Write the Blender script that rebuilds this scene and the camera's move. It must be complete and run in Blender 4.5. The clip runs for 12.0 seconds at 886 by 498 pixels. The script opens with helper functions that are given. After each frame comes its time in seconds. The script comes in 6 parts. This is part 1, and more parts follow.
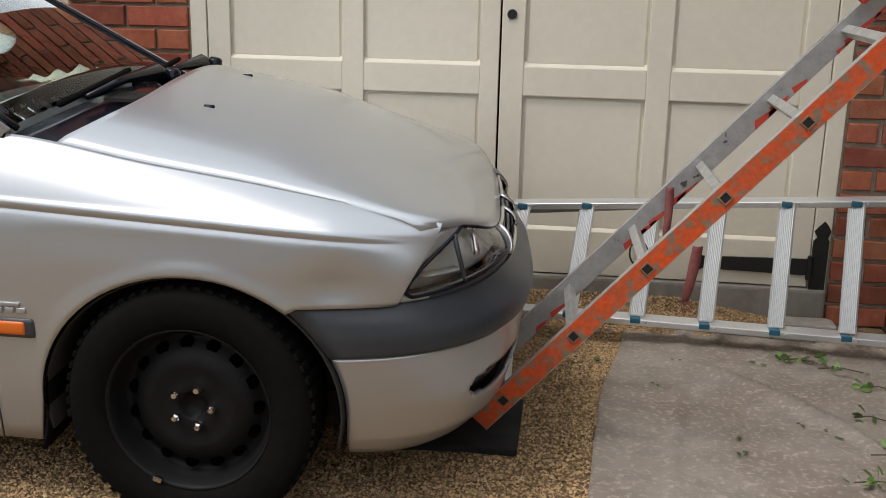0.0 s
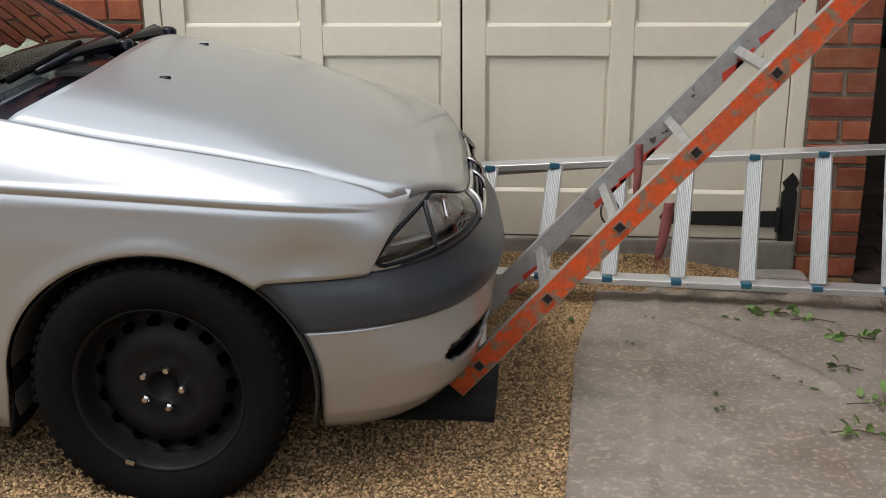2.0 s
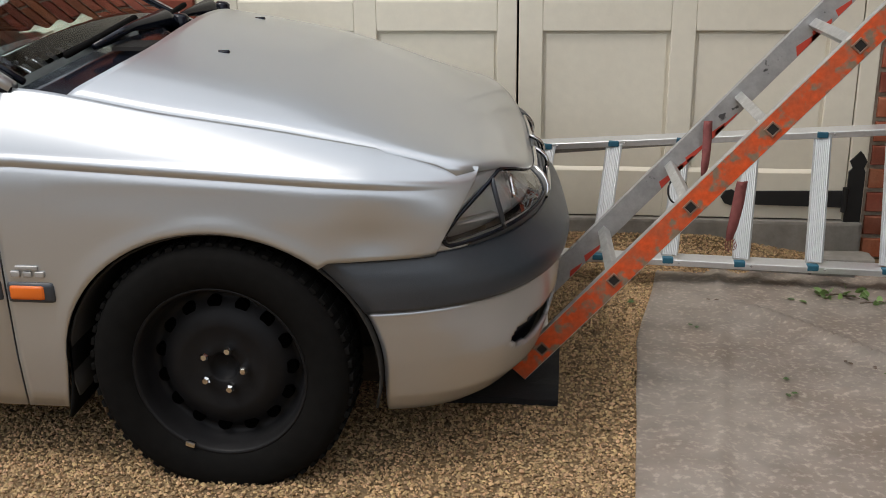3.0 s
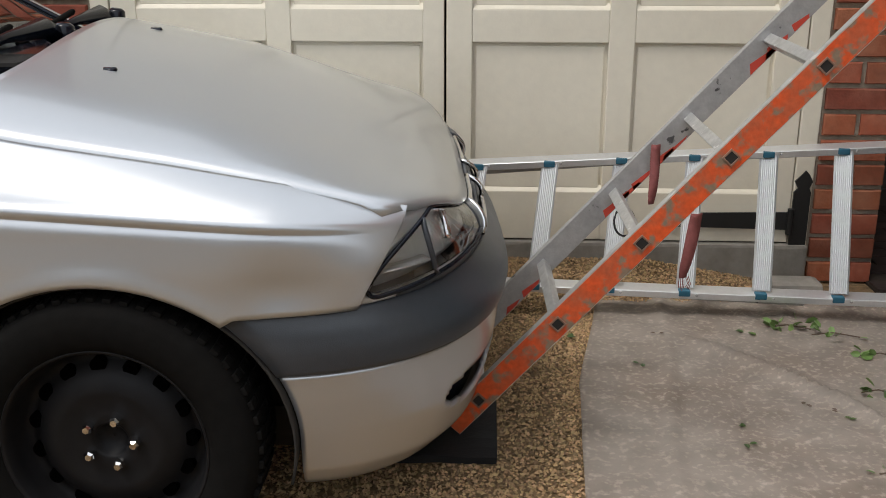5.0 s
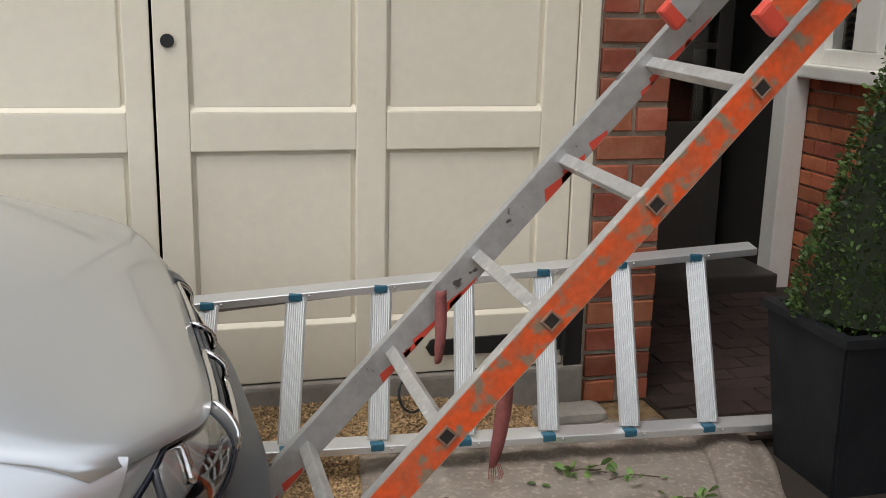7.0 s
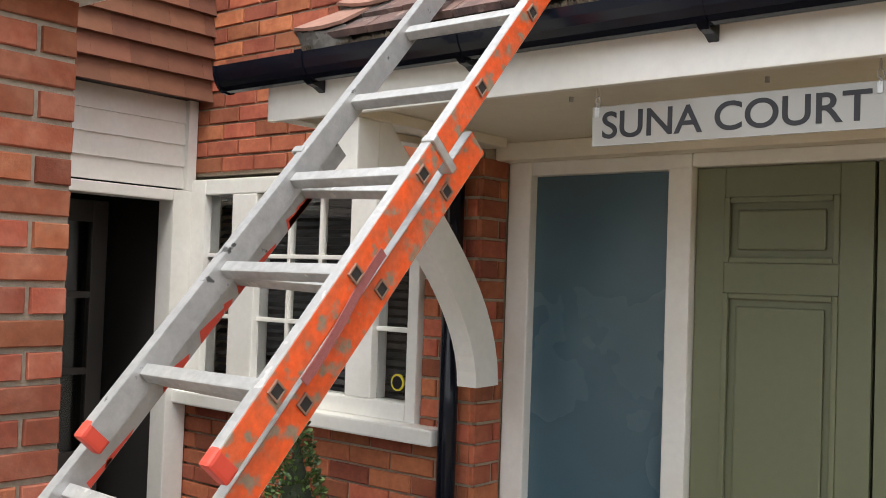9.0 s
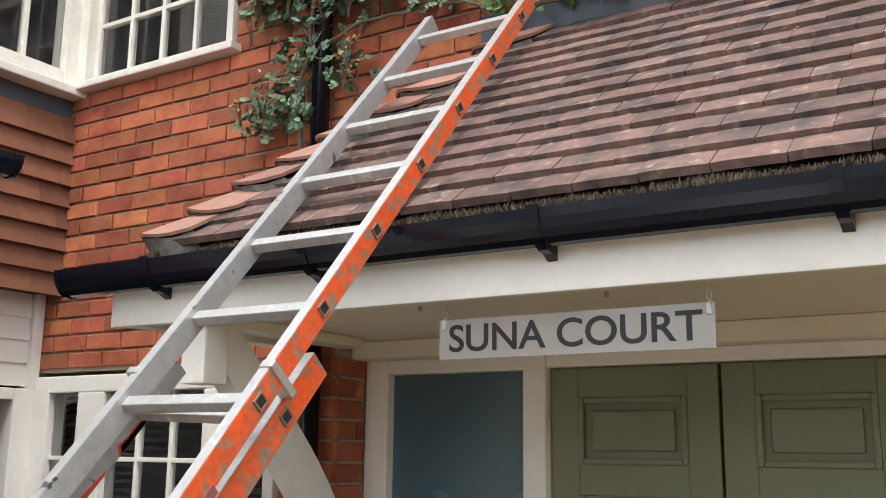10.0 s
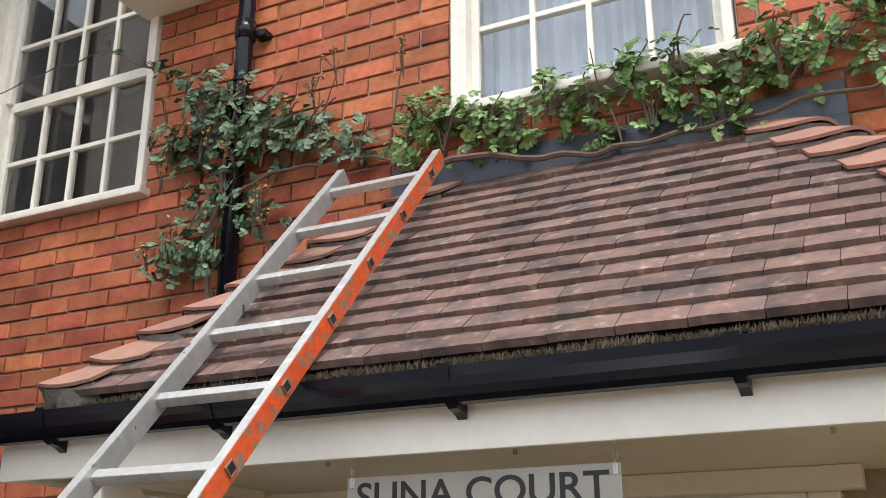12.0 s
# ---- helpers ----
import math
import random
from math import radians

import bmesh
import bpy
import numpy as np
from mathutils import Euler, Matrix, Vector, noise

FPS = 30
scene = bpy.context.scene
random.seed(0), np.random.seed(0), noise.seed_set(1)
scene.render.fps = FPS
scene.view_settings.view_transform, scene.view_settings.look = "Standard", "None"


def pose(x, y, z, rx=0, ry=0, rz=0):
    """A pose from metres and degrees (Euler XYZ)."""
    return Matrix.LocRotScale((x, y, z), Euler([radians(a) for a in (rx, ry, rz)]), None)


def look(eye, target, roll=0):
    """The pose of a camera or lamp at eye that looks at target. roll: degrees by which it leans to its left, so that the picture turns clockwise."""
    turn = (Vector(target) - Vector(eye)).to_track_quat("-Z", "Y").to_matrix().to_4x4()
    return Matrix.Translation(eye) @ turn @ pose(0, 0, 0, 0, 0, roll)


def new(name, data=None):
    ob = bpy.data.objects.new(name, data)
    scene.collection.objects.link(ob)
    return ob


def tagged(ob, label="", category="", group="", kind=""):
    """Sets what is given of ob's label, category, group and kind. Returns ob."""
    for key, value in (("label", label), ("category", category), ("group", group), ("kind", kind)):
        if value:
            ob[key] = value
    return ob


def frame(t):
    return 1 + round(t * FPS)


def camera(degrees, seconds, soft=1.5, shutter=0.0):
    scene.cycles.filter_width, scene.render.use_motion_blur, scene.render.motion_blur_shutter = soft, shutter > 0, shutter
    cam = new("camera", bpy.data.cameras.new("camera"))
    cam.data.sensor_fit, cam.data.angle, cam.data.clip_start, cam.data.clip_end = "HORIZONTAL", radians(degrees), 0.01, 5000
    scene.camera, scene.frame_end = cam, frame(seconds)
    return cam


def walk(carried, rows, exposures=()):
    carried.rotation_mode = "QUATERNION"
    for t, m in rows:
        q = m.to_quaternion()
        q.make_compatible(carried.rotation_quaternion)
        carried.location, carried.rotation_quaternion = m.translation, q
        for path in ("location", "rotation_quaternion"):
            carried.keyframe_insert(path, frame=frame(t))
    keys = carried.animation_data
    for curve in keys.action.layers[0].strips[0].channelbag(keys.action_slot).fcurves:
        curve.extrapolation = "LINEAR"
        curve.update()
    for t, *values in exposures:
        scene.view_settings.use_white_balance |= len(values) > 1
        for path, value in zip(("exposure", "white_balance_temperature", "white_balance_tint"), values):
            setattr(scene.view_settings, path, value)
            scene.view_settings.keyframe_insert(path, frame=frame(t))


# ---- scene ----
cam = camera(47.8, 12.0, soft=0.9)
PATH = [
    (0, (0.297, 0.404, 1.267), (0.035, 2.517, 0.711), 1.3),
    (0.5, (0.308, 0.424, 1.259), (0.117, 2.536, 0.674), 1.4),
    (1, (0.305, 0.432, 1.258), (0.130, 2.533, 0.627), 0.2),
    (1.5, (0.305, 0.441, 1.260), (0.144, 2.543, 0.633), -0.4),
    (2, (0.281, 0.449, 1.259), (0.096, 2.549, 0.628), -0.4),
    (2.5, (0.222, 0.459, 1.247), (0.048, 2.559, 0.614), -0.5),
    (3, (0.204, 0.510, 1.237), (-0.059, 2.589, 0.565), -0.8),
    (3.5, (0.249, 0.690, 1.229), (-0.033, 2.767, 0.560), -0.5),
    (5.5, (0.123, 0.831, 1.238), (0.083, 2.925, 0.568), -0.0),
    (6, (0.097, 0.909, 1.229), (0.109, 2.993, 0.527), 0.3),
    (6.5, (0.101, 1.169, 1.240), (0.330, 3.273, 0.640), 2.0),
    (7, (0.101, 1.449, 1.296), (0.636, 3.517, 0.767), 1.3),
    (7.2, (0.088, 1.551, 1.306), (0.788, 3.584, 0.838), 1.5),
    (8.8, (0.054, 1.749, 1.563), (1.738, 3.165, 1.570), 2.6),
    (9, (0.051, 1.738, 1.589), (1.756, 3.127, 1.657), 2.0),
    (9.5, (0.073, 1.716, 1.660), (1.845, 2.996, 1.905), 0.8),
    (10, (0.102, 1.697, 1.705), (1.927, 2.847, 2.144), 0.7),
    (10.5, (0.103, 1.690, 1.738), (1.951, 2.721, 2.337), 0.9),
    (11, (0.091, 1.682, 1.770), (1.965, 2.595, 2.476), 0.0),
    (11.5, (0.069, 1.690, 1.777), (1.939, 2.574, 2.526), 0.3),
    (12, (0.054, 1.698, 1.745), (1.914, 2.621, 2.472), -0.0),
]
EXPOSURES = [(0.0, 0.0), (6.0, 0.08), (7.2, 0.22), (8.8, 0.90), (9.6, 0.90), (10.6, 0.80), (12.0, 0.72)]
walk(cam, [(t, look(eye, target, roll)) for t, eye, target, roll in PATH], EXPOSURES)

# ---- light ----
world = bpy.data.worlds.new("sky")
scene.world = world
world.use_nodes = True
wn = world.node_tree.nodes
sky = wn.new("ShaderNodeTexSky")
sky.sky_type = 'NISHITA'
sky.sun_disc = False
sky.sun_elevation, sky.sun_rotation = radians(63), radians(235)
sky.air_density, sky.dust_density, sky.ozone_density = 1.0, 6.0, 0.6
soft_sky = wn.new("ShaderNodeMixRGB")
soft_sky.inputs[0].default_value = 0.72
soft_sky.inputs[2].default_value = (8.6, 9.0, 9.5, 1)
world.node_tree.links.new(sky.outputs[0], soft_sky.inputs[1])
world.node_tree.links.new(soft_sky.outputs[0], wn["Background"].inputs[0])
wn["Background"].inputs[1].default_value = 0.145
sun_data = bpy.data.lights.new("sun", 'SUN')
sun_data.energy, sun_data.angle, sun_data.color = 1.35, radians(22), (1.0, 0.97, 0.93)
sun = new("sun", sun_data)
sun.matrix_world = look((-5.0, -3.5, 12.0), (0, 0, 0))

# ---- materials ----
def material(name, base, rough=0.6, metal=0.0, scale=8.0, vary=0.12, second=None, second_amount=0.35, second_scale=2.0,
             bump=0.15, bump_scale=60.0, random_tint=0.0, spec=0.5, coat=0.0, island=False, patch=None):
    """A surface with grain at two scales; random_tint varies piece by piece; patch=(colour, scale, low, high) adds blotches."""
    m = bpy.data.materials.new(name)
    m.use_nodes = True
    nt = m.node_tree
    n, link = nt.nodes, nt.links
    bsdf = n["Principled BSDF"]
    co = n.new("ShaderNodeTexCoord")
    fine = n.new("ShaderNodeTexNoise")
    fine.inputs["Scale"].default_value, fine.inputs["Detail"].default_value = scale, 6
    coarse = n.new("ShaderNodeTexNoise")
    coarse.inputs["Scale"].default_value, coarse.inputs["Detail"].default_value = second_scale, 4
    geo = n.new("ShaderNodeNewGeometry")
    for x in (fine, coarse):
        link.new(geo.outputs["Position"], x.inputs["Vector"])
    mix = n.new("ShaderNodeMixRGB")
    mix.inputs[1].default_value = (*base, 1)
    mix.inputs[2].default_value = (*(second or [c * 0.7 for c in base]), 1)
    ramp = n.new("ShaderNodeMapRange")
    ramp.inputs[1].default_value, ramp.inputs[2].default_value = 0.42, 0.68
    ramp.inputs[3].default_value, ramp.inputs[4].default_value = 0.0, second_amount
    link.new(coarse.outputs["Fac"], ramp.inputs[0])
    link.new(ramp.outputs[0], mix.inputs[0])
    out = mix.outputs[0]
    if patch:
        pn = n.new("ShaderNodeTexNoise")
        pn.inputs["Scale"].default_value, pn.inputs["Detail"].default_value = patch[1], 5
        link.new(geo.outputs["Position"], pn.inputs["Vector"])
        pr = n.new("ShaderNodeMapRange")
        pr.inputs[1].default_value, pr.inputs[2].default_value = patch[2], patch[3]
        link.new(pn.outputs["Fac"], pr.inputs[0])
        pm = n.new("ShaderNodeMixRGB")
        pm.inputs[2].default_value = (*patch[0], 1)
        link.new(out, pm.inputs[1])
        link.new(pr.outputs[0], pm.inputs[0])
        out = pm.outputs[0]
    hsv = n.new("ShaderNodeHueSaturation")
    link.new(out, hsv.inputs["Color"])
    val = n.new("ShaderNodeMapRange")
    val.inputs[3].default_value, val.inputs[4].default_value = 1 - vary * 2, 1 + vary * 2
    link.new(fine.outputs["Fac"], val.inputs[0])
    v_out = val.outputs[0]
    if random_tint:
        info = n.new("ShaderNodeObjectInfo")
        rnd = info.outputs["Random"]
        if island:
            rnd = geo.outputs["Random Per Island"]
        rr = n.new("ShaderNodeMapRange")
        rr.inputs[3].default_value, rr.inputs[4].default_value = 1 - random_tint, 1 + random_tint
        link.new(rnd, rr.inputs[0])
        mul = n.new("ShaderNodeMath")
        mul.operation = 'MULTIPLY'
        link.new(v_out, mul.inputs[0])
        link.new(rr.outputs[0], mul.inputs[1])
        v_out = mul.outputs[0]
        wob = n.new("ShaderNodeMath")
        wob.operation = 'MULTIPLY'
        wob.inputs[1].default_value = 7.31
        link.new(rnd, wob.inputs[0])
        fr = n.new("ShaderNodeMath")
        fr.operation = 'FRACT'
        link.new(wob.outputs[0], fr.inputs[0])
        hue = n.new("ShaderNodeMapRange")
        hue.inputs[3].default_value, hue.inputs[4].default_value = 0.5 - random_tint * 0.025, 0.5 + random_tint * 0.025
        link.new(fr.outputs[0], hue.inputs[0])
        link.new(hue.outputs[0], hsv.inputs["Hue"])
    link.new(v_out, hsv.inputs["Value"])
    link.new(hsv.outputs[0], bsdf.inputs["Base Color"])
    bsdf.inputs["Roughness"].default_value = rough
    bsdf.inputs["Metallic"].default_value = metal
    bsdf.inputs["Specular IOR Level"].default_value = spec
    bsdf.inputs["Coat Weight"].default_value = coat
    bsdf.inputs["Coat Roughness"].default_value = 0.08
    rv = n.new("ShaderNodeMapRange")
    rv.inputs[3].default_value, rv.inputs[4].default_value = max(0.02, rough - 0.1), min(1, rough + 0.1)
    link.new(coarse.outputs["Fac"], rv.inputs[0])
    link.new(rv.outputs[0], bsdf.inputs["Roughness"])
    if bump:
        bn = n.new("ShaderNodeTexNoise")
        bn.inputs["Scale"].default_value, bn.inputs["Detail"].default_value = bump_scale, 5
        link.new(geo.outputs["Position"], bn.inputs["Vector"])
        b = n.new("ShaderNodeBump")
        b.inputs["Strength"].default_value, b.inputs["Distance"].default_value = bump, 0.004
        link.new(bn.outputs["Fac"], b.inputs["Height"])
        link.new(b.outputs[0], bsdf.inputs["Normal"])
    return m


def glass(name, colour=(1, 1, 1), rough=0.0):
    m = bpy.data.materials.new(name)
    m.use_nodes = True
    b = m.node_tree.nodes["Principled BSDF"]
    b.inputs["Base Color"].default_value = (*colour, 1)
    b.inputs["Roughness"].default_value, b.inputs["IOR"].default_value = rough, 1.45
    b.inputs["Transmission Weight"].default_value = 1.0
    return m


M = dict(
    cream=material("cream_gloss_paint", (0.74, 0.69, 0.57), 0.42, vary=0.03, scale=30, second=(0.67, 0.61, 0.49), second_scale=3, bump=0.12, bump_scale=90),
    white=material("white_gloss_paint", (0.80, 0.79, 0.74), 0.4, vary=0.04, scale=40, second=(0.68, 0.65, 0.56), second_scale=5, bump=0.15, bump_scale=70),
    white_worn=material("worn_white_paint", (0.76, 0.74, 0.68), 0.55, vary=0.06, scale=50, second=(0.55, 0.5, 0.42), second_scale=7, bump=0.3, bump_scale=80),
    green=material("sage_green_paint", (0.165, 0.178, 0.105), 0.42, vary=0.03, scale=40, second=(0.15, 0.162, 0.094), second_scale=2, bump=0.1),
    brick=material("red_brick", (0.39, 0.118, 0.055), 0.85, vary=0.16, scale=45, second=(0.26, 0.06, 0.03), second_scale=9, second_amount=0.7, bump=0.5, bump_scale=120, random_tint=0.34),
    brick_far=material("red_brick_rest", (0.39, 0.118, 0.055), 0.85, vary=0.16, scale=45, second=(0.26, 0.06, 0.03), second_scale=9, second_amount=0.7, bump=0.5, bump_scale=120, random_tint=0.34, island=True),
    pier_brick=material("orange_red_brick", (0.28, 0.075, 0.036), 0.85, vary=0.15, scale=40, second=(0.38, 0.15, 0.09), second_scale=11, second_amount=0.7, bump=0.5, bump_scale=110, random_tint=0.3),
    pier_mortar=material("pale_mortar", (0.38, 0.33, 0.26), 0.95, vary=0.15, scale=60, bump=0.6, bump_scale=200),
    socket=material("rusty_socket", (0.30, 0.19, 0.14), 0.5, metal=0.5, vary=0.2, bump=0.3),
    mortar=material("lime_mortar", (0.36, 0.30, 0.22), 0.95, vary=0.15, scale=60, bump=0.6, bump_scale=200),
    tile=material("plain_clay_tile", (0.165, 0.100, 0.084), 0.85, vary=0.24, scale=34, second=(0.075, 0.060, 0.058), second_scale=11, second_amount=0.95, bump=0.6, bump_scale=110, random_tint=0.24, patch=((0.29, 0.21, 0.175), 30, 0.58, 0.74)),
    bonnet=material("clay_bonnet_tile", (0.31, 0.165, 0.125), 0.85, vary=0.15, scale=25, second=(0.2, 0.12, 0.09), second_scale=8, bump=0.35, bump_scale=90, random_tint=0.15),
    hung=material("hung_clay_tile", (0.18, 0.072, 0.040), 0.8, vary=0.12, scale=20, second=(0.13, 0.05, 0.03), second_scale=4, bump=0.3, random_tint=0.2),
    cement=material("grey_cement", (0.15, 0.14, 0.125), 0.95, vary=0.2, scale=40, bump=0.6, bump_scale=100),
    lead=material("lead_sheet", (0.075, 0.088, 0.11), 0.5, metal=0.3, vary=0.1, scale=10, bump=0.2, bump_scale=25),
    black_plastic=material("black_gutter_plastic", (0.006, 0.008, 0.014), 0.17, spec=0.3, vary=0.1, bump=0.03, bump_scale=15),
    black_iron=material("black_iron", (0.012, 0.012, 0.012), 0.5, vary=0.1, bump=0.3),
    # near-black for unlit interiors and hollows, and for dark liners
    dark=material("unlit_and_liner_black", (0.02, 0.018, 0.016), 0.8, bump=0),
    silver=material("silver_metallic_paint", (0.53, 0.555, 0.58), 0.33, metal=0.76, vary=0.012, scale=500, second=(0.565, 0.585, 0.60), second_scale=1.2, bump=0.0, coat=0.7),
    trim=material("grey_bumper_plastic", (0.040, 0.047, 0.056), 0.33, vary=0.06, scale=80, second=(0.06, 0.065, 0.075), second_scale=4, bump=0.1, bump_scale=400),
    rubber=material("tyre_rubber", (0.009, 0.0088, 0.0085), 0.85, spec=0.03, vary=0.15, scale=40, second=(0.009, 0.008, 0.007), second_scale=6, bump=0.2),
    steel_black=material("black_steel_wheel", (0.011, 0.011, 0.012), 0.45, spec=0.14, vary=0.15, scale=30, second=(0.014, 0.013, 0.012), second_scale=8, bump=0.15),
    chrome=material("chrome", (0.75, 0.75, 0.75), 0.12, metal=1.0, vary=0.02, bump=0),
    alu=material("worn_aluminium", (0.58, 0.58, 0.57), 0.42, metal=0.75, vary=0.12, scale=60, second=(0.36, 0.36, 0.35), second_scale=12, bump=0.2, bump_scale=150, patch=((0.72, 0.72, 0.70), 22, 0.63, 0.66)),
    alu_dull=material("dull_aluminium", (0.42, 0.42, 0.415), 0.5, metal=0.55, vary=0.12, scale=50, second=(0.30, 0.30, 0.30), second_scale=10, bump=0.2, bump_scale=150, patch=((0.09, 0.09, 0.09), 24, 0.66, 0.70)),
    alu_new=material("bright_aluminium", (0.72, 0.73, 0.74), 0.34, metal=0.7, vary=0.04, scale=80, bump=0.05),
    orange=material("worn_orange_paint", (0.68, 0.092, 0.018), 0.45, vary=0.18, scale=70, second=(0.42, 0.11, 0.05), second_scale=16, second_amount=0.7, bump=0.2, bump_scale=120, patch=((0.24, 0.18, 0.125), 30, 0.52, 0.63)),
    red_cap=material("red_plastic_cap", (0.55, 0.06, 0.035), 0.5, vary=0.1, bump=0.2),
    blue_clip=material("teal_plastic_clip", (0.02, 0.11, 0.17), 0.5, vary=0.1, bump=0.1),
    strap=material("faded_red_strap", (0.26, 0.08, 0.075), 0.85, vary=0.15, scale=80, bump=0.5, bump_scale=300),
    # base darker than the loose stones, to paint shade between them
    gravel=material("pea_gravel_gap_shade", (0.24, 0.16, 0.08), 0.9, vary=0.3, scale=90, second=(0.09, 0.06, 0.03), second_scale=25, second_amount=0.8, bump=1.0, bump_scale=110),
    stone=material("pea_stones", (0.42, 0.285, 0.15), 0.8, vary=0.12, scale=60, second=(0.3, 0.19, 0.09), second_scale=30, bump=0.2, random_tint=0.55, island=True),
    mat_black=material("black_rubber_mat", (0.008, 0.008, 0.009), 0.8, vary=0.1, bump=0.4, bump_scale=200),
    sheet=material("dusty_polythene_sheet", (0.37, 0.325, 0.285), 0.40, vary=0.18, scale=14, second=(0.24, 0.185, 0.145), second_scale=2.6, second_amount=0.8, bump=0.4, bump_scale=38, patch=((0.54, 0.47, 0.40), 60, 0.52, 0.70)),
    paver=material("dark_brick_paver", (0.032, 0.018, 0.015), 0.8, vary=0.2, scale=30, second=(0.022, 0.016, 0.014), second_scale=8, bump=0.4, random_tint=0.3),
    planter=material("slate_planter", (0.012, 0.0135, 0.016), 0.55, spec=0.2, vary=0.15, scale=12, second=(0.04, 0.04, 0.042), second_scale=5, bump=0.3, bump_scale=30),
    soil=material("soil", (0.03, 0.022, 0.015), 0.95, bump=0.8),
    box_leaf=material("box_leaf", (0.038, 0.075, 0.018), 0.5, vary=0.2, scale=20, second=(0.09, 0.14, 0.03), second_scale=14, second_amount=0.9, bump=0, random_tint=0.5, island=True),
    box_core=material("box_inner_twigs", (0.015, 0.022, 0.008), 0.9, bump=0.5),
    rose_leaf=material("rose_leaf", (0.095, 0.175, 0.045), 0.45, vary=0.2, scale=20, second=(0.15, 0.245, 0.07), second_scale=10, second_amount=0.8, bump=0, random_tint=0.45, island=True),
    rose_leaf_blue=material("blue_green_rose_leaf", (0.075, 0.13, 0.068), 0.5, vary=0.15, scale=20, second=(0.11, 0.18, 0.105), second_scale=10, second_amount=0.8, bump=0, random_tint=0.45, island=True),
    stem=material("woody_stem", (0.10, 0.07, 0.05), 0.85, vary=0.2, scale=60, bump=0.5),
    seed=material("dry_flower_head", (0.34, 0.22, 0.10), 0.9, vary=0.2, bump=0.2, random_tint=0.3, island=True),
    moss=material("moss_and_debris", (0.15, 0.115, 0.08), 0.95, vary=0.3, scale=80, second=(0.04, 0.04, 0.02), second_scale=20, bump=0.8, random_tint=0.6, island=True),
    sign_plate=material("clear_acrylic_sign", (0.34, 0.33, 0.30), 0.12, vary=0.02, bump=0),
    ink=material("black_lettering", (0.012, 0.012, 0.015), 0.5, vary=0.02, bump=0),
    amber=material("amber_lens", (0.75, 0.16, 0.02), 0.2, vary=0.05, bump=0),
    frost=material("frosted_blue_glass", (0.065, 0.12, 0.15), 0.25, vary=0.03, second=(0.08, 0.14, 0.17), second_scale=1.5, bump=0.02, bump_scale=8),
    blind=material("dark_slatted_blind", (0.07, 0.065, 0.06), 0.6, vary=0.1, bump=0.1),
    concrete=material("concrete_step", (0.27, 0.25, 0.22), 0.9, vary=0.15, scale=30, second=(0.18, 0.16, 0.13), second_scale=5, bump=0.5, bump_scale=80),
    # near-zero black that draws the shade in holes and gaps
    void=material("hole_and_gap_shade", (0.001, 0.001, 0.001), 1.0, spec=0.0, bump=0),
    bowl=material("ribbed_reflector", (0.88, 0.86, 0.82), 0.24, metal=0.5, vary=0.03, bump=0.35, bump_scale=28),
    dash=material("dark_dashboard", (0.035, 0.038, 0.042), 0.7, vary=0.1, bump=0.1),
    paper=material("crumpled_paper", (0.55, 0.58, 0.5), 0.8, vary=0.1, scale=30, bump=0.3),
    yellow=material("yellow_cloth", (0.6, 0.5, 0.05), 0.8, vary=0.1, bump=0.2),
    # pale blue of the sky's reflection, painted on the sheet behind the panes
    curtain=material("net_curtain", (0.60, 0.67, 0.78), 0.9, vary=0.1, scale=15, bump=0.1),
    wood_dark=material("dark_door_paint", (0.05, 0.045, 0.04), 0.5, vary=0.1, bump=0.1),
    tan_door=material("beige_panel_door", (0.36, 0.30, 0.21), 0.5, vary=0.06, bump=0.1),
)
# the polythene is a film that lets the gravel show faintly
film_nt = M["sheet"].node_tree
film_mix, film_clear = film_nt.nodes.new("ShaderNodeMixShader"), film_nt.nodes.new("ShaderNodeBsdfTransparent")
film_mix.inputs[0].default_value = 0.42
film_nt.links.new(film_nt.nodes["Principled BSDF"].outputs[0], film_mix.inputs[1])
film_nt.links.new(film_clear.outputs[0], film_mix.inputs[2])
film_nt.links.new(film_mix.outputs[0], film_nt.nodes["Material Output"].inputs[0])
M["windscreen"] = glass("windscreen_glass", (0.80, 0.88, 0.84))
M["shine"] = glass("mirror_like_pane", (0.9, 0.93, 0.97))
M["clear"] = glass("clear_glass", (0.96, 0.97, 0.97))


# ---- mesh helpers ----
def mesh_of(bm, mat, name, smooth=False):
    me = bpy.data.meshes.new(name)
    bm.to_mesh(me)
    bm.free()
    me.materials.append(mat)
    if smooth:
        for p in me.polygons:
            p.use_smooth = True
    return me


def part(name, bm, mat, parent=None, label="", smooth=False):
    ob = new(name, mesh_of(bm, mat, name, smooth))
    if parent is not None:
        ob.parent = parent
    if label:
        ob["label"] = label
    return ob


def thing(name, label, category, group="", at=(0, 0, 0), kind=""):
    ob = new(name)
    ob.location = at
    ob.empty_display_size = 0.05
    return tagged(ob, label, category, group, kind)


def box(bm, lo, hi, bevel=0.0):
    sub = bmesh.ops.create_cube(bm, size=1.0)
    vs = sub["verts"]
    for v in vs:
        v.co = Vector([lo[i] + (v.co[i] + 0.5) * (hi[i] - lo[i]) for i in range(3)])
    if bevel:
        es = list({e for v in vs for e in v.link_edges})
        bmesh.ops.bevel(bm, geom=es, offset=bevel, segments=2, affect='EDGES', profile=0.6)
    return bm


def boxes(spans, bevel=0.0):
    bm = bmesh.new()
    for lo, hi in spans:
        box(bm, lo, hi, bevel)
    return bm


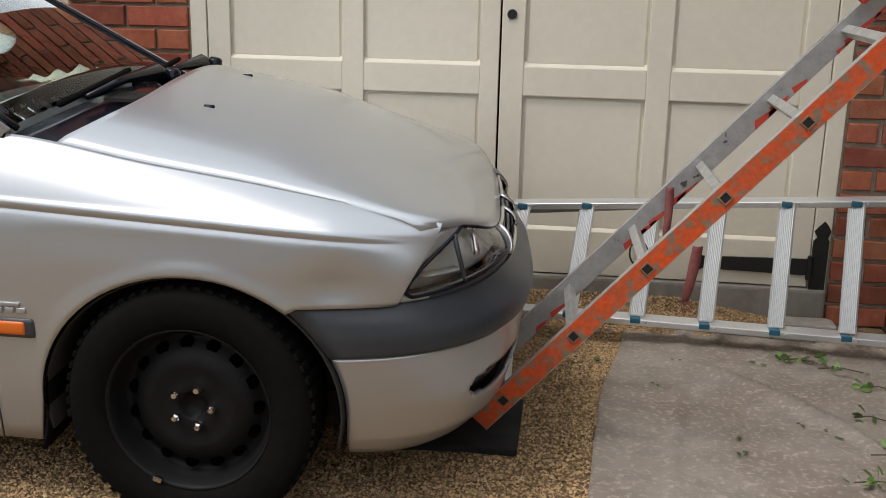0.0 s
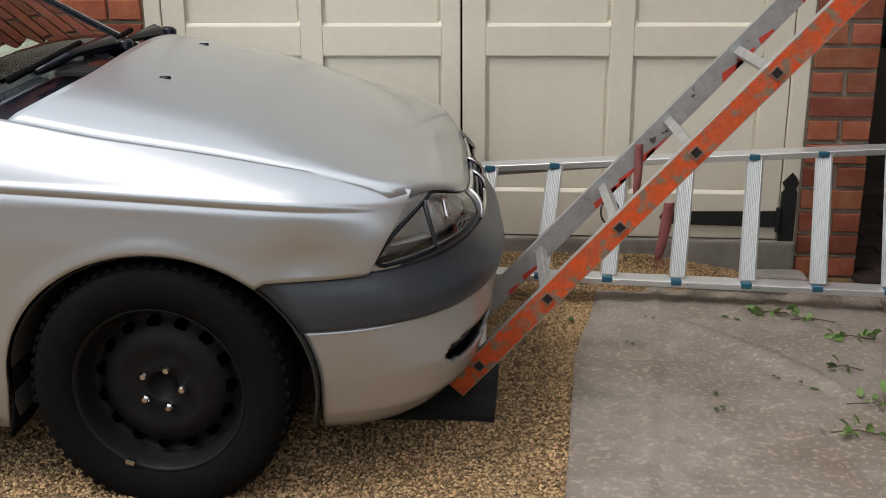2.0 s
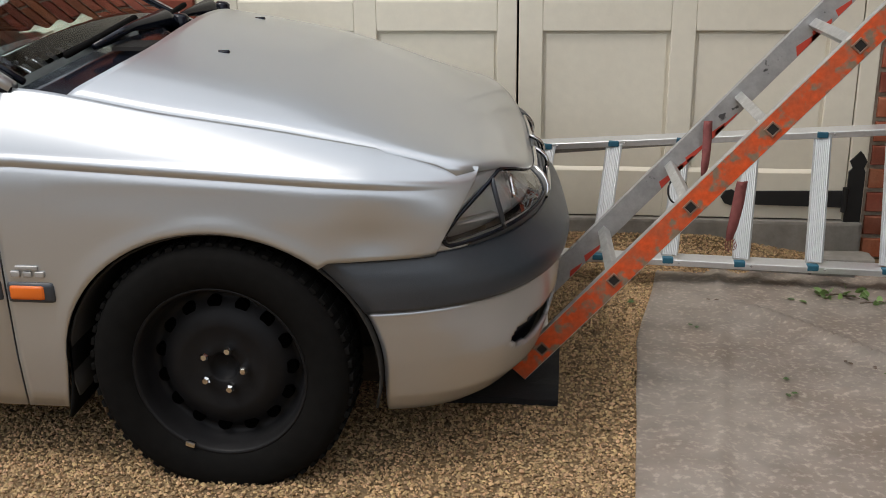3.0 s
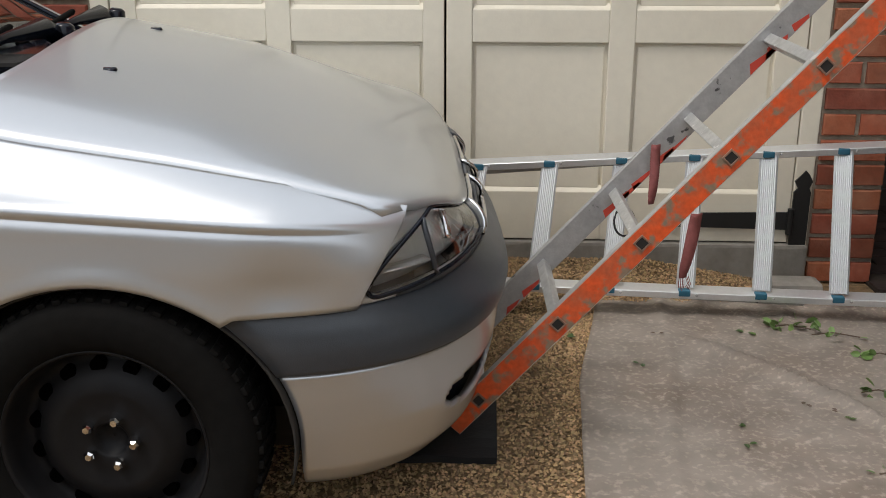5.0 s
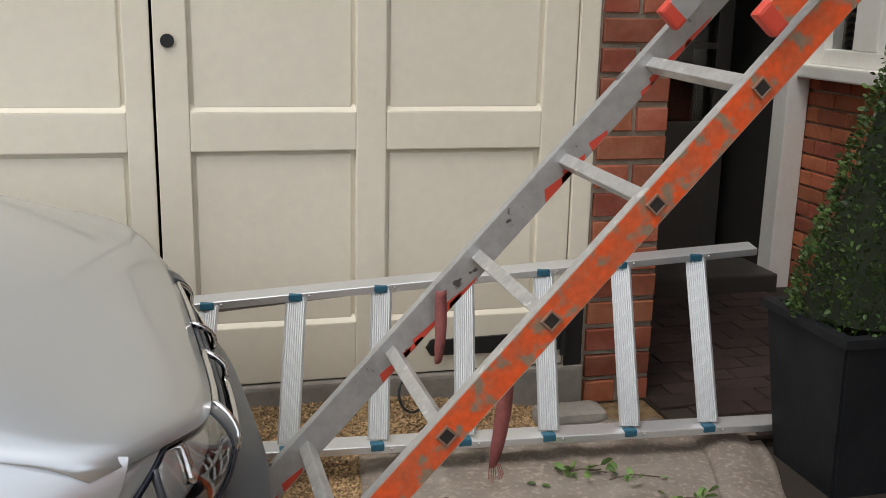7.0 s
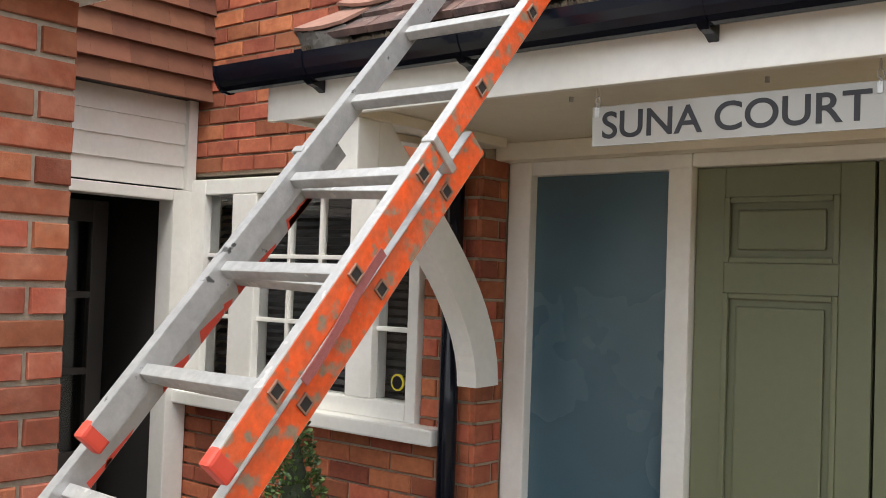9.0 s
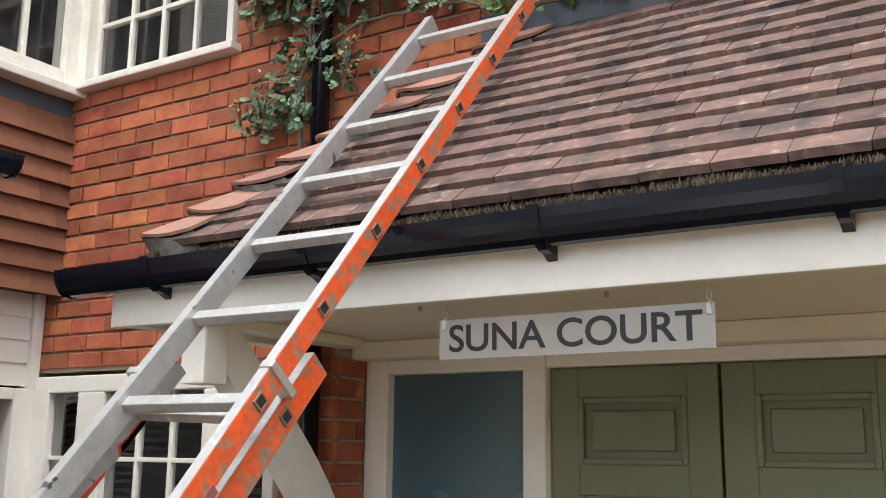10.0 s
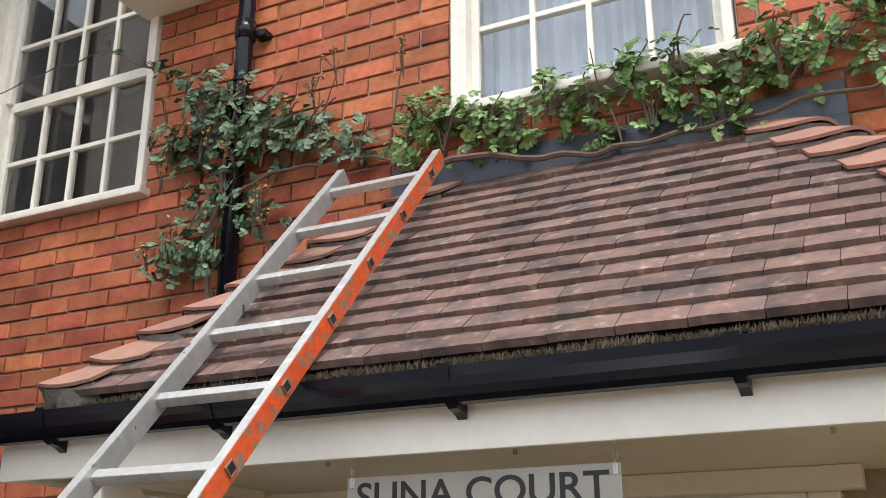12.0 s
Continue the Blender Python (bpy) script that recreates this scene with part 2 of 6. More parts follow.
def tube(points, radius, sides=8, close=True):
    """A round bar along points; radius is one number or one for each point."""
    bm = bmesh.new()
    rings = []
    pts = [Vector(p) for p in points]
    for i, p in enumerate(pts):
        d = (pts[min(i + 1, len(pts) - 1)] - pts[max(i - 1, 0)]).normalized()
        a = d.orthogonal().normalized() if abs(d.z) > 0.9 else d.cross(Vector((0, 0, 1))).normalized()
        b = d.cross(a)
        r = radius[i] if isinstance(radius, (list, tuple)) else radius
        rings.append([bm.verts.new(p + (a * math.cos(2 * math.pi * k / sides) + b * math.sin(2 * math.pi * k / sides)) * r) for k in range(sides)])
    for r0, r1 in zip(rings, rings[1:]):
        for k in range(sides):
            bm.faces.new((r0[k], r0[(k + 1) % sides], r1[(k + 1) % sides], r1[k]))
    if close:
        bm.faces.new(rings[0][::-1])
        bm.faces.new(rings[-1])
    bmesh.ops.recalc_face_normals(bm, faces=bm.faces)
    return bm


def surface(rows, thick=0.0, flip=False):
    """A sheet through a grid of points, given body by a thickness along its normals."""
    bm = bmesh.new()
    g = [[bm.verts.new(p) for p in r] for r in rows]
    for r0, r1 in zip(g, g[1:]):
        for k in range(len(r0) - 1):
            f = (r0[k], r0[k + 1], r1[k + 1], r1[k])
            bm.faces.new(f[::-1] if flip else f)
    if thick:
        bm.normal_update()
        bmesh.ops.solidify(bm, geom=bm.faces[:], thickness=thick)
        bmesh.ops.recalc_face_normals(bm, faces=bm.faces)
    return bm


def extrude_profile(profile, axis, lo, hi):
    """A closed 2D outline drawn out along an axis ('x', 'y' or 'z')."""
    bm = bmesh.new()

    def place(p, v):
        return {"x": (v, p[0], p[1]), "y": (p[0], v, p[1]), "z": (p[0], p[1], v)}[axis]
    a = [bm.verts.new(place(p, lo)) for p in profile]
    b = [bm.verts.new(place(p, hi)) for p in profile]
    bm.faces.new(a)
    bm.faces.new(b[::-1])
    for i in range(len(profile)):
        j = (i + 1) % len(profile)
        bm.faces.new((a[i], b[i], b[j], a[j]))
    bmesh.ops.recalc_face_normals(bm, faces=bm.faces)
    return bm


def lerp(a, b, t):
    return a + (b - a) * t


def curve_at(knots, x):
    """Straight interpolation in a short table of (x, value)."""
    if x <= knots[0][0]:
        return knots[0][1]
    for (x0, v0), (x1, v1) in zip(knots, knots[1:]):
        if x <= x1:
            return lerp(v0, v1, (x - x0) / (x1 - x0))
    return knots[-1][1]


def soft_curve(knots, x):
    """The same, smoothed."""
    h = 0.03
    return sum(curve_at(knots, x + k * h) * w for k, w in ((-2, 1), (-1, 3), (0, 4), (1, 3), (2, 1))) / 12

# ---- the setting ----
GY = 4.345      # face of the garage doors
WX = 2.85       # face of the house wall above and beside the porch
DX = 3.035      # face of the porch doors
DOORY = 5.53    # wall with the dark doorway
HUNGY = 5.40    # tile-hung wall over it
EAVE_X, EAVE_Z, PITCH = 2.06, 2.255, 0.97
TOP_Z = EAVE_Z + (WX - EAVE_X) * PITCH
HIP_L, HIP_R = 3.94, 1.17

ground = part("ground", surface([[(x, y, 0) for x in (-400, -30, -6, -2, 1.72, 6, 30, 400)] for y in (-400, -30, -4, 0, 4.4, 8, 30, 400)]), M["gravel"])
tagged(ground, "golden pea gravel drive around the house", "ground", kind="structure")


def setting(name, bm, mat, label, category="wall"):
    return tagged(part(name, bm, mat), label, category, kind="structure")


# cores of the walls, in mortar; the bricks are laid on them at the end
pier = setting("wall_garage_pier", boxes([((1.33, GY + 0.012, 0), (1.575, 4.75, 2.33))]), M["pier_mortar"], "orange-red brick pier beside the garage doors")
jamb = setting("wall_garage_jamb", boxes([((-1.75, GY + 0.012, 0), (-1.232, 4.75, 2.33))]), M["mortar"], "red brick jamb beside the garage doors")
house = thing("wall_house", "red brick house wall with lime mortar joints", "wall", kind="structure")
for lo, hi in [((WX + 0.012, 3.87, 0), (3.2, 5.48, 1.0)), ((WX + 0.012, 3.87, 1.0), (3.2, 4.10, 2.02)), ((WX + 0.012, 3.87, 2.02), (3.2, 5.9, 2.6)),
                                     ((WX + 0.012, 5.50, 0), (3.2, 5.9, 2.02)), ((WX + 0.012, -0.6, 2.6), (3.2, 5.9, 3.30)),
                                     ((WX + 0.012, 3.06, 3.30), (3.2, 4.43, 5.2)), ((WX + 0.012, -0.6, 3.30), (3.2, 2.08, 5.2)), ((WX + 0.012, 2.08, 4.62), (3.2, 3.06, 5.2)),
                                     ((WX + 0.012, 4.43, 4.83), (3.2, 5.9, 5.2)), ((3.10, -0.6, 0), (3.2, 1.97, 2.6))]:
    part("wall_section", boxes([(lo, hi)]), M["mortar"], house)
# near-black colour in place of the shade inside doorway and garage
back = setting("wall_behind_recess", boxes([((1.2, DOORY + 0.9, 0), (3.2, DOORY + 1.0, 2.6)), ((2.76, DOORY + 0.07, 0), (2.861, DOORY + 0.9, 2.34)), ((1.33, DOORY + 0.03, 2.30), (2.861, DOORY + 0.9, 2.355)), ((1.34, DOORY + 0.07, 0), (1.62, DOORY + 0.12, 2.3)), ((1.25, 4.75, 0), (1.33, DOORY + 1.0, 2.5))]), M["dark"], "near-black wall standing in for shade inside the open doorway")
garage_back = setting("wall_garage_inner", boxes([((-1.75, 4.75, 0), (1.25, 4.85, 2.4)), ((-1.72, 4.42, 2.10), (1.3, 4.75, 2.4))]), M["dark"], "near-black inner wall, coloured as shade, behind the garage doors")
head = setting("wall_garage_head", boxes([((-1.232, GY + 0.02, 2.07), (1.33, 4.75, 2.33))]), M["cream"], "cream painted lintel over the garage doors")
house_roof = setting("roof_house", boxes([((WX - 0.25, -0.6, 5.2), (6.5, 6.0, 5.3)), ((-1.8, 6.4, 2.3), (2.8, 6.5, 5.2))]), M["hung"], "plain roof edge of the house", "roof")
# rooms behind the windows: their lack of light is in the colour
interior = setting("wall_rooms", boxes([((3.9, -0.6, 0), (4.0, 6.4, 5.2)), ((3.2, -0.6, 2.55), (3.9, 5.9, 2.62))]), M["dark"], "near-black back wall coloured as shade in the rooms", "wall")

# plain unseen walls behind the camera and round the drive, added to block low sky light
light_block = setting("wall_boundary", boxes([((-9.2, -7.2, 0), (-9.0, 7.0, 3.0)), ((-9.0, -7.2, 0), (9.0, -7.0, 3.0)), ((9.0, -7.2, 0), (9.2, 7.0, 3.0))]), M["concrete"], "plain unseen wall added to block low sky light")

# porch floor and recess, dark brick paving
porch_floor = setting("porch_floor", boxes([((1.56, 1.0, 0.001), (3.1, 6.4, 0.012))]), M["soil"], "dark brick paving of the porch", "floor")
step = setting("threshold", boxes([((-1.23, 4.322, 0), (1.33, 4.42, 0.150))], 0.012), M["concrete"], "worn concrete threshold below the garage doors", "step")
loose = setting("kerb_stone", boxes([((1.12, 4.12, 0), (1.34, 4.24, 0.07))], 0.025), M["concrete"], "rough concrete lump at the pier foot", "kerb")

# tile-hung wall over the doorway
hung_wall = setting("wall_tile_hung", boxes([((1.2, HUNGY + 0.03, 2.36), (WX + 0.01, HUNGY + 0.2, 3.30))]), M["dark"], "wall hung with brown clay tiles")
lead_apron = part("lead_apron", surface([[(x, HUNGY + 0.02 - 0.012 * math.sin(x * 9) * k, lerp(3.06, 3.27, k)) for x in np.linspace(1.2, WX, 14)] for k in (0, 0.5, 1)], 0.006), M["lead"], hung_wall, "grey lead apron under the window")
boards = setting("trim_weatherboards", bmesh.new(), M["white"], "white painted weatherboards over the doorway", "cladding")
for i in range(4):
    z = 1.96 + i * 0.098
    prof = [(DOORY - 0.03, z), (DOORY - 0.005, z), (DOORY - 0.005, z + 0.11), (DOORY - 0.018, z + 0.11)]
    part("board", extrude_profile([(p[0], p[1]) for p in prof], "x", 1.3, 2.80), M["white"], boards)
part("corner_post", boxes([((2.80, DOORY - 0.05, 1.95), (WX, DOORY + 0.02, 2.36))], 0.004), M["white"], boards)

# the doorway: white frame, an open dark glazed door
door_1 = thing("door_1", "dark glazed door standing open in a white frame", "door", kind="structure")
part("door_jamb", boxes([((2.735, DOORY - 0.05, 0), (2.845, DOORY + 0.06, 1.95))], 0.006), M["white"], door_1)
part("door_jamb", boxes([((1.62, DOORY - 0.05, 0), (1.70, DOORY + 0.06, 1.95))], 0.006), M["white"], door_1)
part("door_head", boxes([((1.70, DOORY - 0.05, 1.90), (2.735, DOORY + 0.06, 1.95))], 0.006), M["white"], door_1)
leaf = part("door_leaf", boxes([((1.95, 5.9, 0.05), (2.03, 5.94, 1.9)), ((2.6, 5.9, 0.05), (2.68, 5.94, 1.9)), ((2.03, 5.9, 0.05), (2.6, 5.94, 0.75)), ((2.03, 5.9, 1.8), (2.6, 5.94, 1.9)),
                                ((2.03, 5.9, 1.10), (2.6, 5.94, 1.13)), ((2.03, 5.9, 1.45), (2.6, 5.94, 1.48)), ((2.30, 5.9, 0.75), (2.33, 5.94, 1.8))], 0.004), M["wood_dark"], door_1)
part("pane", boxes([((2.03, 5.915, 0.75), (2.6, 5.92, 1.8))]), M["clear"], door_1)
door_2 = thing("door_2", "beige panelled door ajar in the recess", "door", kind="structure")
part("door_leaf", boxes([((1.60, 4.80, 0.10), (1.64, 5.46, 1.95))], 0.005), M["tan_door"], door_2)
part("panel", boxes([((1.64, 4.90, 0.28), (1.652, 5.08, 1.0))], 0.006), M["tan_door"], door_2)
part("panel", boxes([((1.64, 5.17, 0.28), (1.652, 5.36, 1.0))], 0.006), M["tan_door"], door_2)
part("panel", boxes([((1.64, 4.90, 1.1), (1.652, 5.36, 1.8))], 0.006), M["tan_door"], door_2)
sill_step = setting("door_step", boxes([((1.66, DOORY - 0.12, 0), (2.74, DOORY + 0.2, 0.10))], 0.01), M["wood_dark"], "dark timber step of the doorway", "step")


# garage doors: two framed leaves with raised stiles and rails
def garage_leaf(name, x0, x1, cols):
    t = thing(name, "cream painted timber garage door with framed panels", "garage door", kind="structure")
    zs = (0.155, 0.335, 0.865, 0.978, 1.86, 2.05)
    part("backing", boxes([((x0 + 0.002, GY + 0.022, 0.16), (x1 - 0.002, GY + 0.05, 2.05))]), M["cream"], t)
    edges = [(x0, cols[0][0]), (cols[0][1], cols[1][0]), (cols[1][1], x1)]
    for a, b in edges:
        part("stile", boxes([((a, GY, zs[0]), (b, GY + 0.022, zs[5]))], 0.004), M["cream"], t)
    for a, b in cols:
        for za, zb in ((zs[0], zs[1]), (zs[2], zs[3]), (zs[4], zs[5])):
            part("rail", boxes([((a, GY + 0.001, za), (b, GY + 0.022, zb))], 0.004), M["cream"], t)
        for za, zb in ((zs[1], zs[2]), (zs[3], zs[4])):
            part("panel", boxes([((a + 0.012, GY + 0.014, za + 0.012), (b - 0.012, GY + 0.024, zb - 0.012))], 0.004), M["cream"], t)
            part("weather_slope", extrude_profile([(GY + 0.002, za), (GY + 0.022, za), (GY + 0.022, za + 0.02)], "x", a, b), M["cream"], t)
    return t


left_leaf = garage_leaf("garage_door_1", -1.16, 0.010, [(-1.069, -0.613), (-0.526, -0.063)])
right_leaf = garage_leaf("garage_door_2", 0.018, 1.258, [(0.108, 0.580), (0.670, 1.152)])
frame_g = setting("trim_garage_frame", boxes([((1.262, GY - 0.004, 0.13), (1.328, GY + 0.06, 2.07)), ((-1.230, GY - 0.004, 0.13), (-1.164, GY + 0.06, 2.07))], 0.004), M["cream"], "cream painted garage door frame", "door frame")
lock = tagged(part("door_lock", tube([(0.056, GY - 0.008, 1.175), (0.056, GY + 0.02, 1.175)], 0.019, 20), M["black_iron"], right_leaf, "round dark lock"), "")
# strap hinge with a spear-shaped end
hinge = thing("strap_hinge", "black iron strap hinge on the garage door", "hinge")
hp = [(0.80, 0.238), (0.815, 0.262), (0.84, 0.268), (0.85, 0.262), (1.25, 0.270), (1.25, 0.205), (0.85, 0.212), (0.84, 0.206), (0.815, 0.214)]
part("strap", extrude_profile(hp, "y", GY - 0.010, GY - 0.0005), M["black_iron"], hinge)
fl = [(1.262, 0.13), (1.262, 0.345), (1.275, 0.36), (1.262, 0.385), (1.285, 0.41), (1.298, 0.425), (1.312, 0.41), (1.325, 0.385), (1.315, 0.36), (1.322, 0.345), (1.322, 0.13), (1.31, 0.115), (1.298, 0.075), (1.28, 0.115)]
part("hinge_plate", extrude_profile(fl, "y", GY - 0.013, GY - 0.005), M["black_iron"], hinge)
part("knuckle", tube([(1.258, GY - 0.016, 0.19), (1.258, GY - 0.016, 0.285)], 0.012, 12), M["black_iron"], hinge)

# garage eaves
fascia_g = setting("trim_garage_fascia", boxes([((-1.75, 4.22, 2.34), (1.60, 4.72, 2.47))], 0.006), M["white_worn"], "white painted box eaves of the garage", "fascia")


def gutter(name, along, centre, z, lo, hi, r, label, deep=1.15):
    t = thing(name, label, "gutter")
    arc = [(math.cos(a), math.sin(a)) for a in np.linspace(math.pi, 2 * math.pi, 11)]
    out = [(centre + r * c, z + r * s * deep) for c, s in arc] + [(centre + (r - 0.005) * c, z + (r - 0.005) * s * deep) for c, s in arc[::-1]]
    part("channel", extrude_profile(out, along, lo, hi), M["black_plastic"], t, smooth=False)
    for v in (lo, hi):
        part("end_cap", extrude_profile([(centre + (r + 0.003) * c, z + (r + 0.003) * s * deep) for c, s in arc], along, v - 0.006, v + 0.006), M["black_plastic"], t)
    return t


def gutter_clip(t, along, centre, z, v, r, back, deep=1.15):
    arc = [(math.cos(a), math.sin(a)) for a in np.linspace(math.pi, 2 * math.pi, 11)]
    out = [(centre + (r + 0.006) * c, z + 0.006 + (r + 0.006) * s * deep) for c, s in arc] + [(centre + (r + 0.0005) * c, z + 0.006 + (r + 0.0005) * s * deep) for c, s in arc[::-1]]
    part("clip", extrude_profile(out, along, v - 0.014, v + 0.014), M["black_plastic"], t)
    part("bracket_foot", extrude_profile([(centre - 0.022, z - r * (deep - 0.05)), (centre - 0.006, z - r * (deep + 0.14)), (centre + 0.018, z - r * (deep + 0.22)), (back, z - r * (deep + 0.45)), (back, z - r * 0.9), (centre + 0.03, z - r * (deep - 0.2))], along, v - 0.012, v + 0.012), M["black_plastic"], t)


gg = gutter("garage_gutter", "x", 4.165, 2.50, -1.75, 1.74, 0.05, "black half-round gutter on the garage eaves")
porch_gutter = gutter("porch_gutter", "y", 2.028, 2.224, 0.95, 4.24, 0.055, "glossy black half-round gutter along the porch eaves", 1.4)
for y in (3.86, 3.30, 2.65, 2.03, 1.40):
    gutter_clip(porch_gutter, "y", 2.028, 2.224, y, 0.055, 2.0715, 1.4)

# porch: fascia, soffit, frame, doors
fascia_p = setting("trim_porch_fascia", boxes([((2.073, 1.10, 2.055), (2.100, 4.10, 2.25))], 0.004), M["white"], "white painted fascia board of the porch", "fascia")
soffit = setting("ceiling_porch", boxes([((2.101, 1.10, 2.085), (3.3, 4.08, 2.105))]), M["cream"], "cream painted porch soffit boards", "ceiling")
porch_side = setting("trim_porch_plate", boxes([((2.101, 4.01, 2.058), (2.84, 4.08, 2.084)), ((2.94, 1.9, 2.022), (3.03, 3.862, 2.084)), ((2.101, 3.74, 2.05), (2.84, 3.83, 2.084))], 0.004), M["cream"], "cream painted timber plates under the soffit", "beam")
bracket = thing("porch_bracket", "white painted curved timber bracket holding the porch roof", "bracket")
bez = [Vector((2.165, 2.05)), Vector((2.36, 1.82)), Vector((2.77, 1.56)), Vector((2.775, 1.235))]


def bezier(b, t):
    return b[0] * (1 - t) ** 3 + b[1] * 3 * t * (1 - t) ** 2 + b[2] * 3 * t * t * (1 - t) + b[3] * t ** 3


up_side, low_side = [], []
for i in range(17):
    t = i / 16
    p, d = bezier(bez, t), (bezier(bez, min(1, t + 0.01)) - bezier(bez, max(0, t - 0.01))).normalized()
    n2 = Vector((-d.y, d.x))
    up_side.append(p + n2 * 0.062)
    low_side.append(p - n2 * 0.062)
bm = bmesh.new()
ring_b = [[bm.verts.new((a.x, 3.745, a.y)), bm.verts.new((b.x, 3.745, b.y)), bm.verts.new((b.x, 3.825, b.y)), bm.verts.new((a.x, 3.825, a.y))] for a, b in zip(up_side, low_side)]
for r0, r1 in zip(ring_b, ring_b[1:]):
    for k in range(4):
        bm.faces.new((r0[k], r0[(k + 1) % 4], r1[(k + 1) % 4], r1[k]))
bm.faces.new(ring_b[0][::-1])
bm.faces.new(ring_b[-1])
bmesh.ops.recalc_face_normals(bm, faces=bm.faces)
part("brace", bm, M["white"], bracket)
part("drop_post", boxes([((2.105, 3.740, 1.885), (2.20, 3.830, 2.05))], 0.006), M["white"], bracket)

win_f = thing("window_1", "blue frosted side window in a cream frame", "window", kind="structure")
part("window_frame", boxes([((DX - 0.02, 3.757, 0.0), (DX + 0.08, 3.853, 2.022)), ((DX - 0.02, 3.139, 0.0), (DX + 0.08, 3.221, 1.975)), ((DX - 0.02, 3.139, 1.972), (DX + 0.08, 3.757, 2.022)), ((DX - 0.02, 3.221, 0), (DX + 0.08, 3.757, 0.12))], 0.006), M["white"], win_f)
part("pane", boxes([((DX + 0.022, 3.221, 0.12), (DX + 0.03, 3.757, 1.972))]), M["frost"], win_f)


def green_leaf(name, y0, y1, knob):
    t = thing(name, "sage green panelled front door", "door", kind="structure")
    part("door_leaf", boxes([((DX + 0.03, y0 + 0.002, 0.02), (DX + 0.07, y1 - 0.002, 1.975))]), M["green"], t)
    w = 0.098
    for a, b in ((y0 + 0.002, y0 + w), (y1 - w, y1 - 0.002)):
        part("stile", boxes([((DX + 0.016, a, 0.02), (DX + 0.031, b, 1.975))], 0.003), M["green"], t)
    for za, zb in ((0.02, 0.24), (0.72, 0.82), (1.58, 1.675), (1.88, 1.975)):
        part("rail", boxes([((DX + 0.0165, y0 + w, za), (DX + 0.031, y1 - w, zb))], 0.003), M["green"], t)
    for za, zb in ((0.24, 0.72), (0.82, 1.58), (1.675, 1.88)):
        part("moulding", boxes([((DX + 0.010, y0 + w, za), (DX + 0.024, y0 + w + 0.018, zb)), ((DX + 0.010, y1 - w - 0.018, za), (DX + 0.024, y1 - w, zb)),
                                ((DX + 0.0105, y0 + w + 0.018, za), (DX + 0.024, y1 - w - 0.018, za + 0.018)), ((DX + 0.0105, y0 + w + 0.018, zb - 0.018), (DX + 0.024, y1 - w - 0.018, zb))], 0.004), M["green"], t)
        part("panel", boxes([((DX + 0.018, y0 + w + 0.04, za + 0.04), (DX + 0.031, y1 - w - 0.04, zb - 0.04))], 0.008), M["green"], t)
    if knob:
        part("lock", tube([(DX + 0.004, y1 - 0.055, 1.30), (DX + 0.03, y1 - 0.055, 1.30)], 0.017, 16), M["chrome"], t, "brass lock cylinder")
    return t


green_leaf("door_3", 2.588, 3.138, False)
green_leaf("door_4", 2.056, 2.582, True)
part("door_frame", boxes([((DX - 0.02, 1.965, 0), (DX + 0.08, 2.054, 2.022)), ((DX - 0.02, 2.054, 1.977), (DX + 0.08, 3.138, 2.022))], 0.006), M["white"], win_f)


# windows of the house wall
def sash_bars(t, y0, y1, z0, z1, cols, rows, x, w=0.018, mat="white"):
    for i in range(1, cols):
        y = lerp(y0, y1, i / cols)
        part("glazing_bar", boxes([((x - 0.012, y - w / 2, z0), (x + 0.02, y + w / 2, z1))], 0.003), M[mat], t)
    for j in range(1, rows):
        z = lerp(z0, z1, j / rows)
        part("glazing_bar", boxes([((x - 0.0115, y0, z - w / 2), (x + 0.0195, y1, z + w / 2))], 0.003), M[mat], t)
    for i in range(cols):
        for j in range(rows):
            part("pane", boxes([((x + 0.003, lerp(y0, y1, i / cols), lerp(z0, z1, j / rows)), (x + 0.006, lerp(y0, y1, (i + 1) / cols), lerp(z0, z1, (j + 1) / rows)))]), M["clear"], t)


win_l = thing("window_2", "white casement window with small panes and dark blinds", "window", kind="structure")
X = WX - 0.02
part("window_frame", boxes([((X, 5.38, 1.06), (X + 0.09, 5.48, 2.0)), ((X, 4.11, 1.06), (X + 0.09, 4.16, 2.0)), ((X, 4.16, 1.93), (X + 0.09, 5.38, 2.0)), ((X, 4.16, 1.06), (X + 0.09, 5.38, 1.13)),
                            ((X, 5.03, 1.13), (X + 0.09, 5.19, 1.93)), ((X, 4.335, 1.13), (X + 0.09, 4.47, 1.93))], 0.006), M["white"], win_l)
sash_bars(win_l, 5.19, 5.38, 1.13, 1.93, 1, 3, X + 0.035)
sash_bars(win_l, 4.47, 5.03, 1.13, 1.93, 3, 3, X + 0.035)
sash_bars(win_l, 4.16, 4.335, 1.13, 1.93, 1, 3, X + 0.035)
part("window_sill", boxes([((X - 0.06, 3.98, 1.0), (X + 0.09, 5.50, 1.06))], 0.008), M["white"], win_l)
blind = thing("window_blind", "dark slatted blind behind the casement window", "blind")
for i in range(26):
    z = 1.12 + i * 0.033
    part("slat", extrude_profile([(X + 0.11, z), (X + 0.112, z - 0.002), (X + 0.135, z + 0.016), (X + 0.133, z + 0.018)], "y", 4.15, 5.40), M["blind"], blind)
badge = tagged(part("window_sticker", tube([(X + 0.031, 4.225, 1.20), (X + 0.037, 4.225, 1.20)], 0.032, 20), M["yellow"]), "round yellow and black sticker on the window pane", "sticker")
part("sticker_disc", tube([(X + 0.029, 4.225, 1.20), (X + 0.0305, 4.225, 1.20)], 0.024, 20), M["ink"], badge)


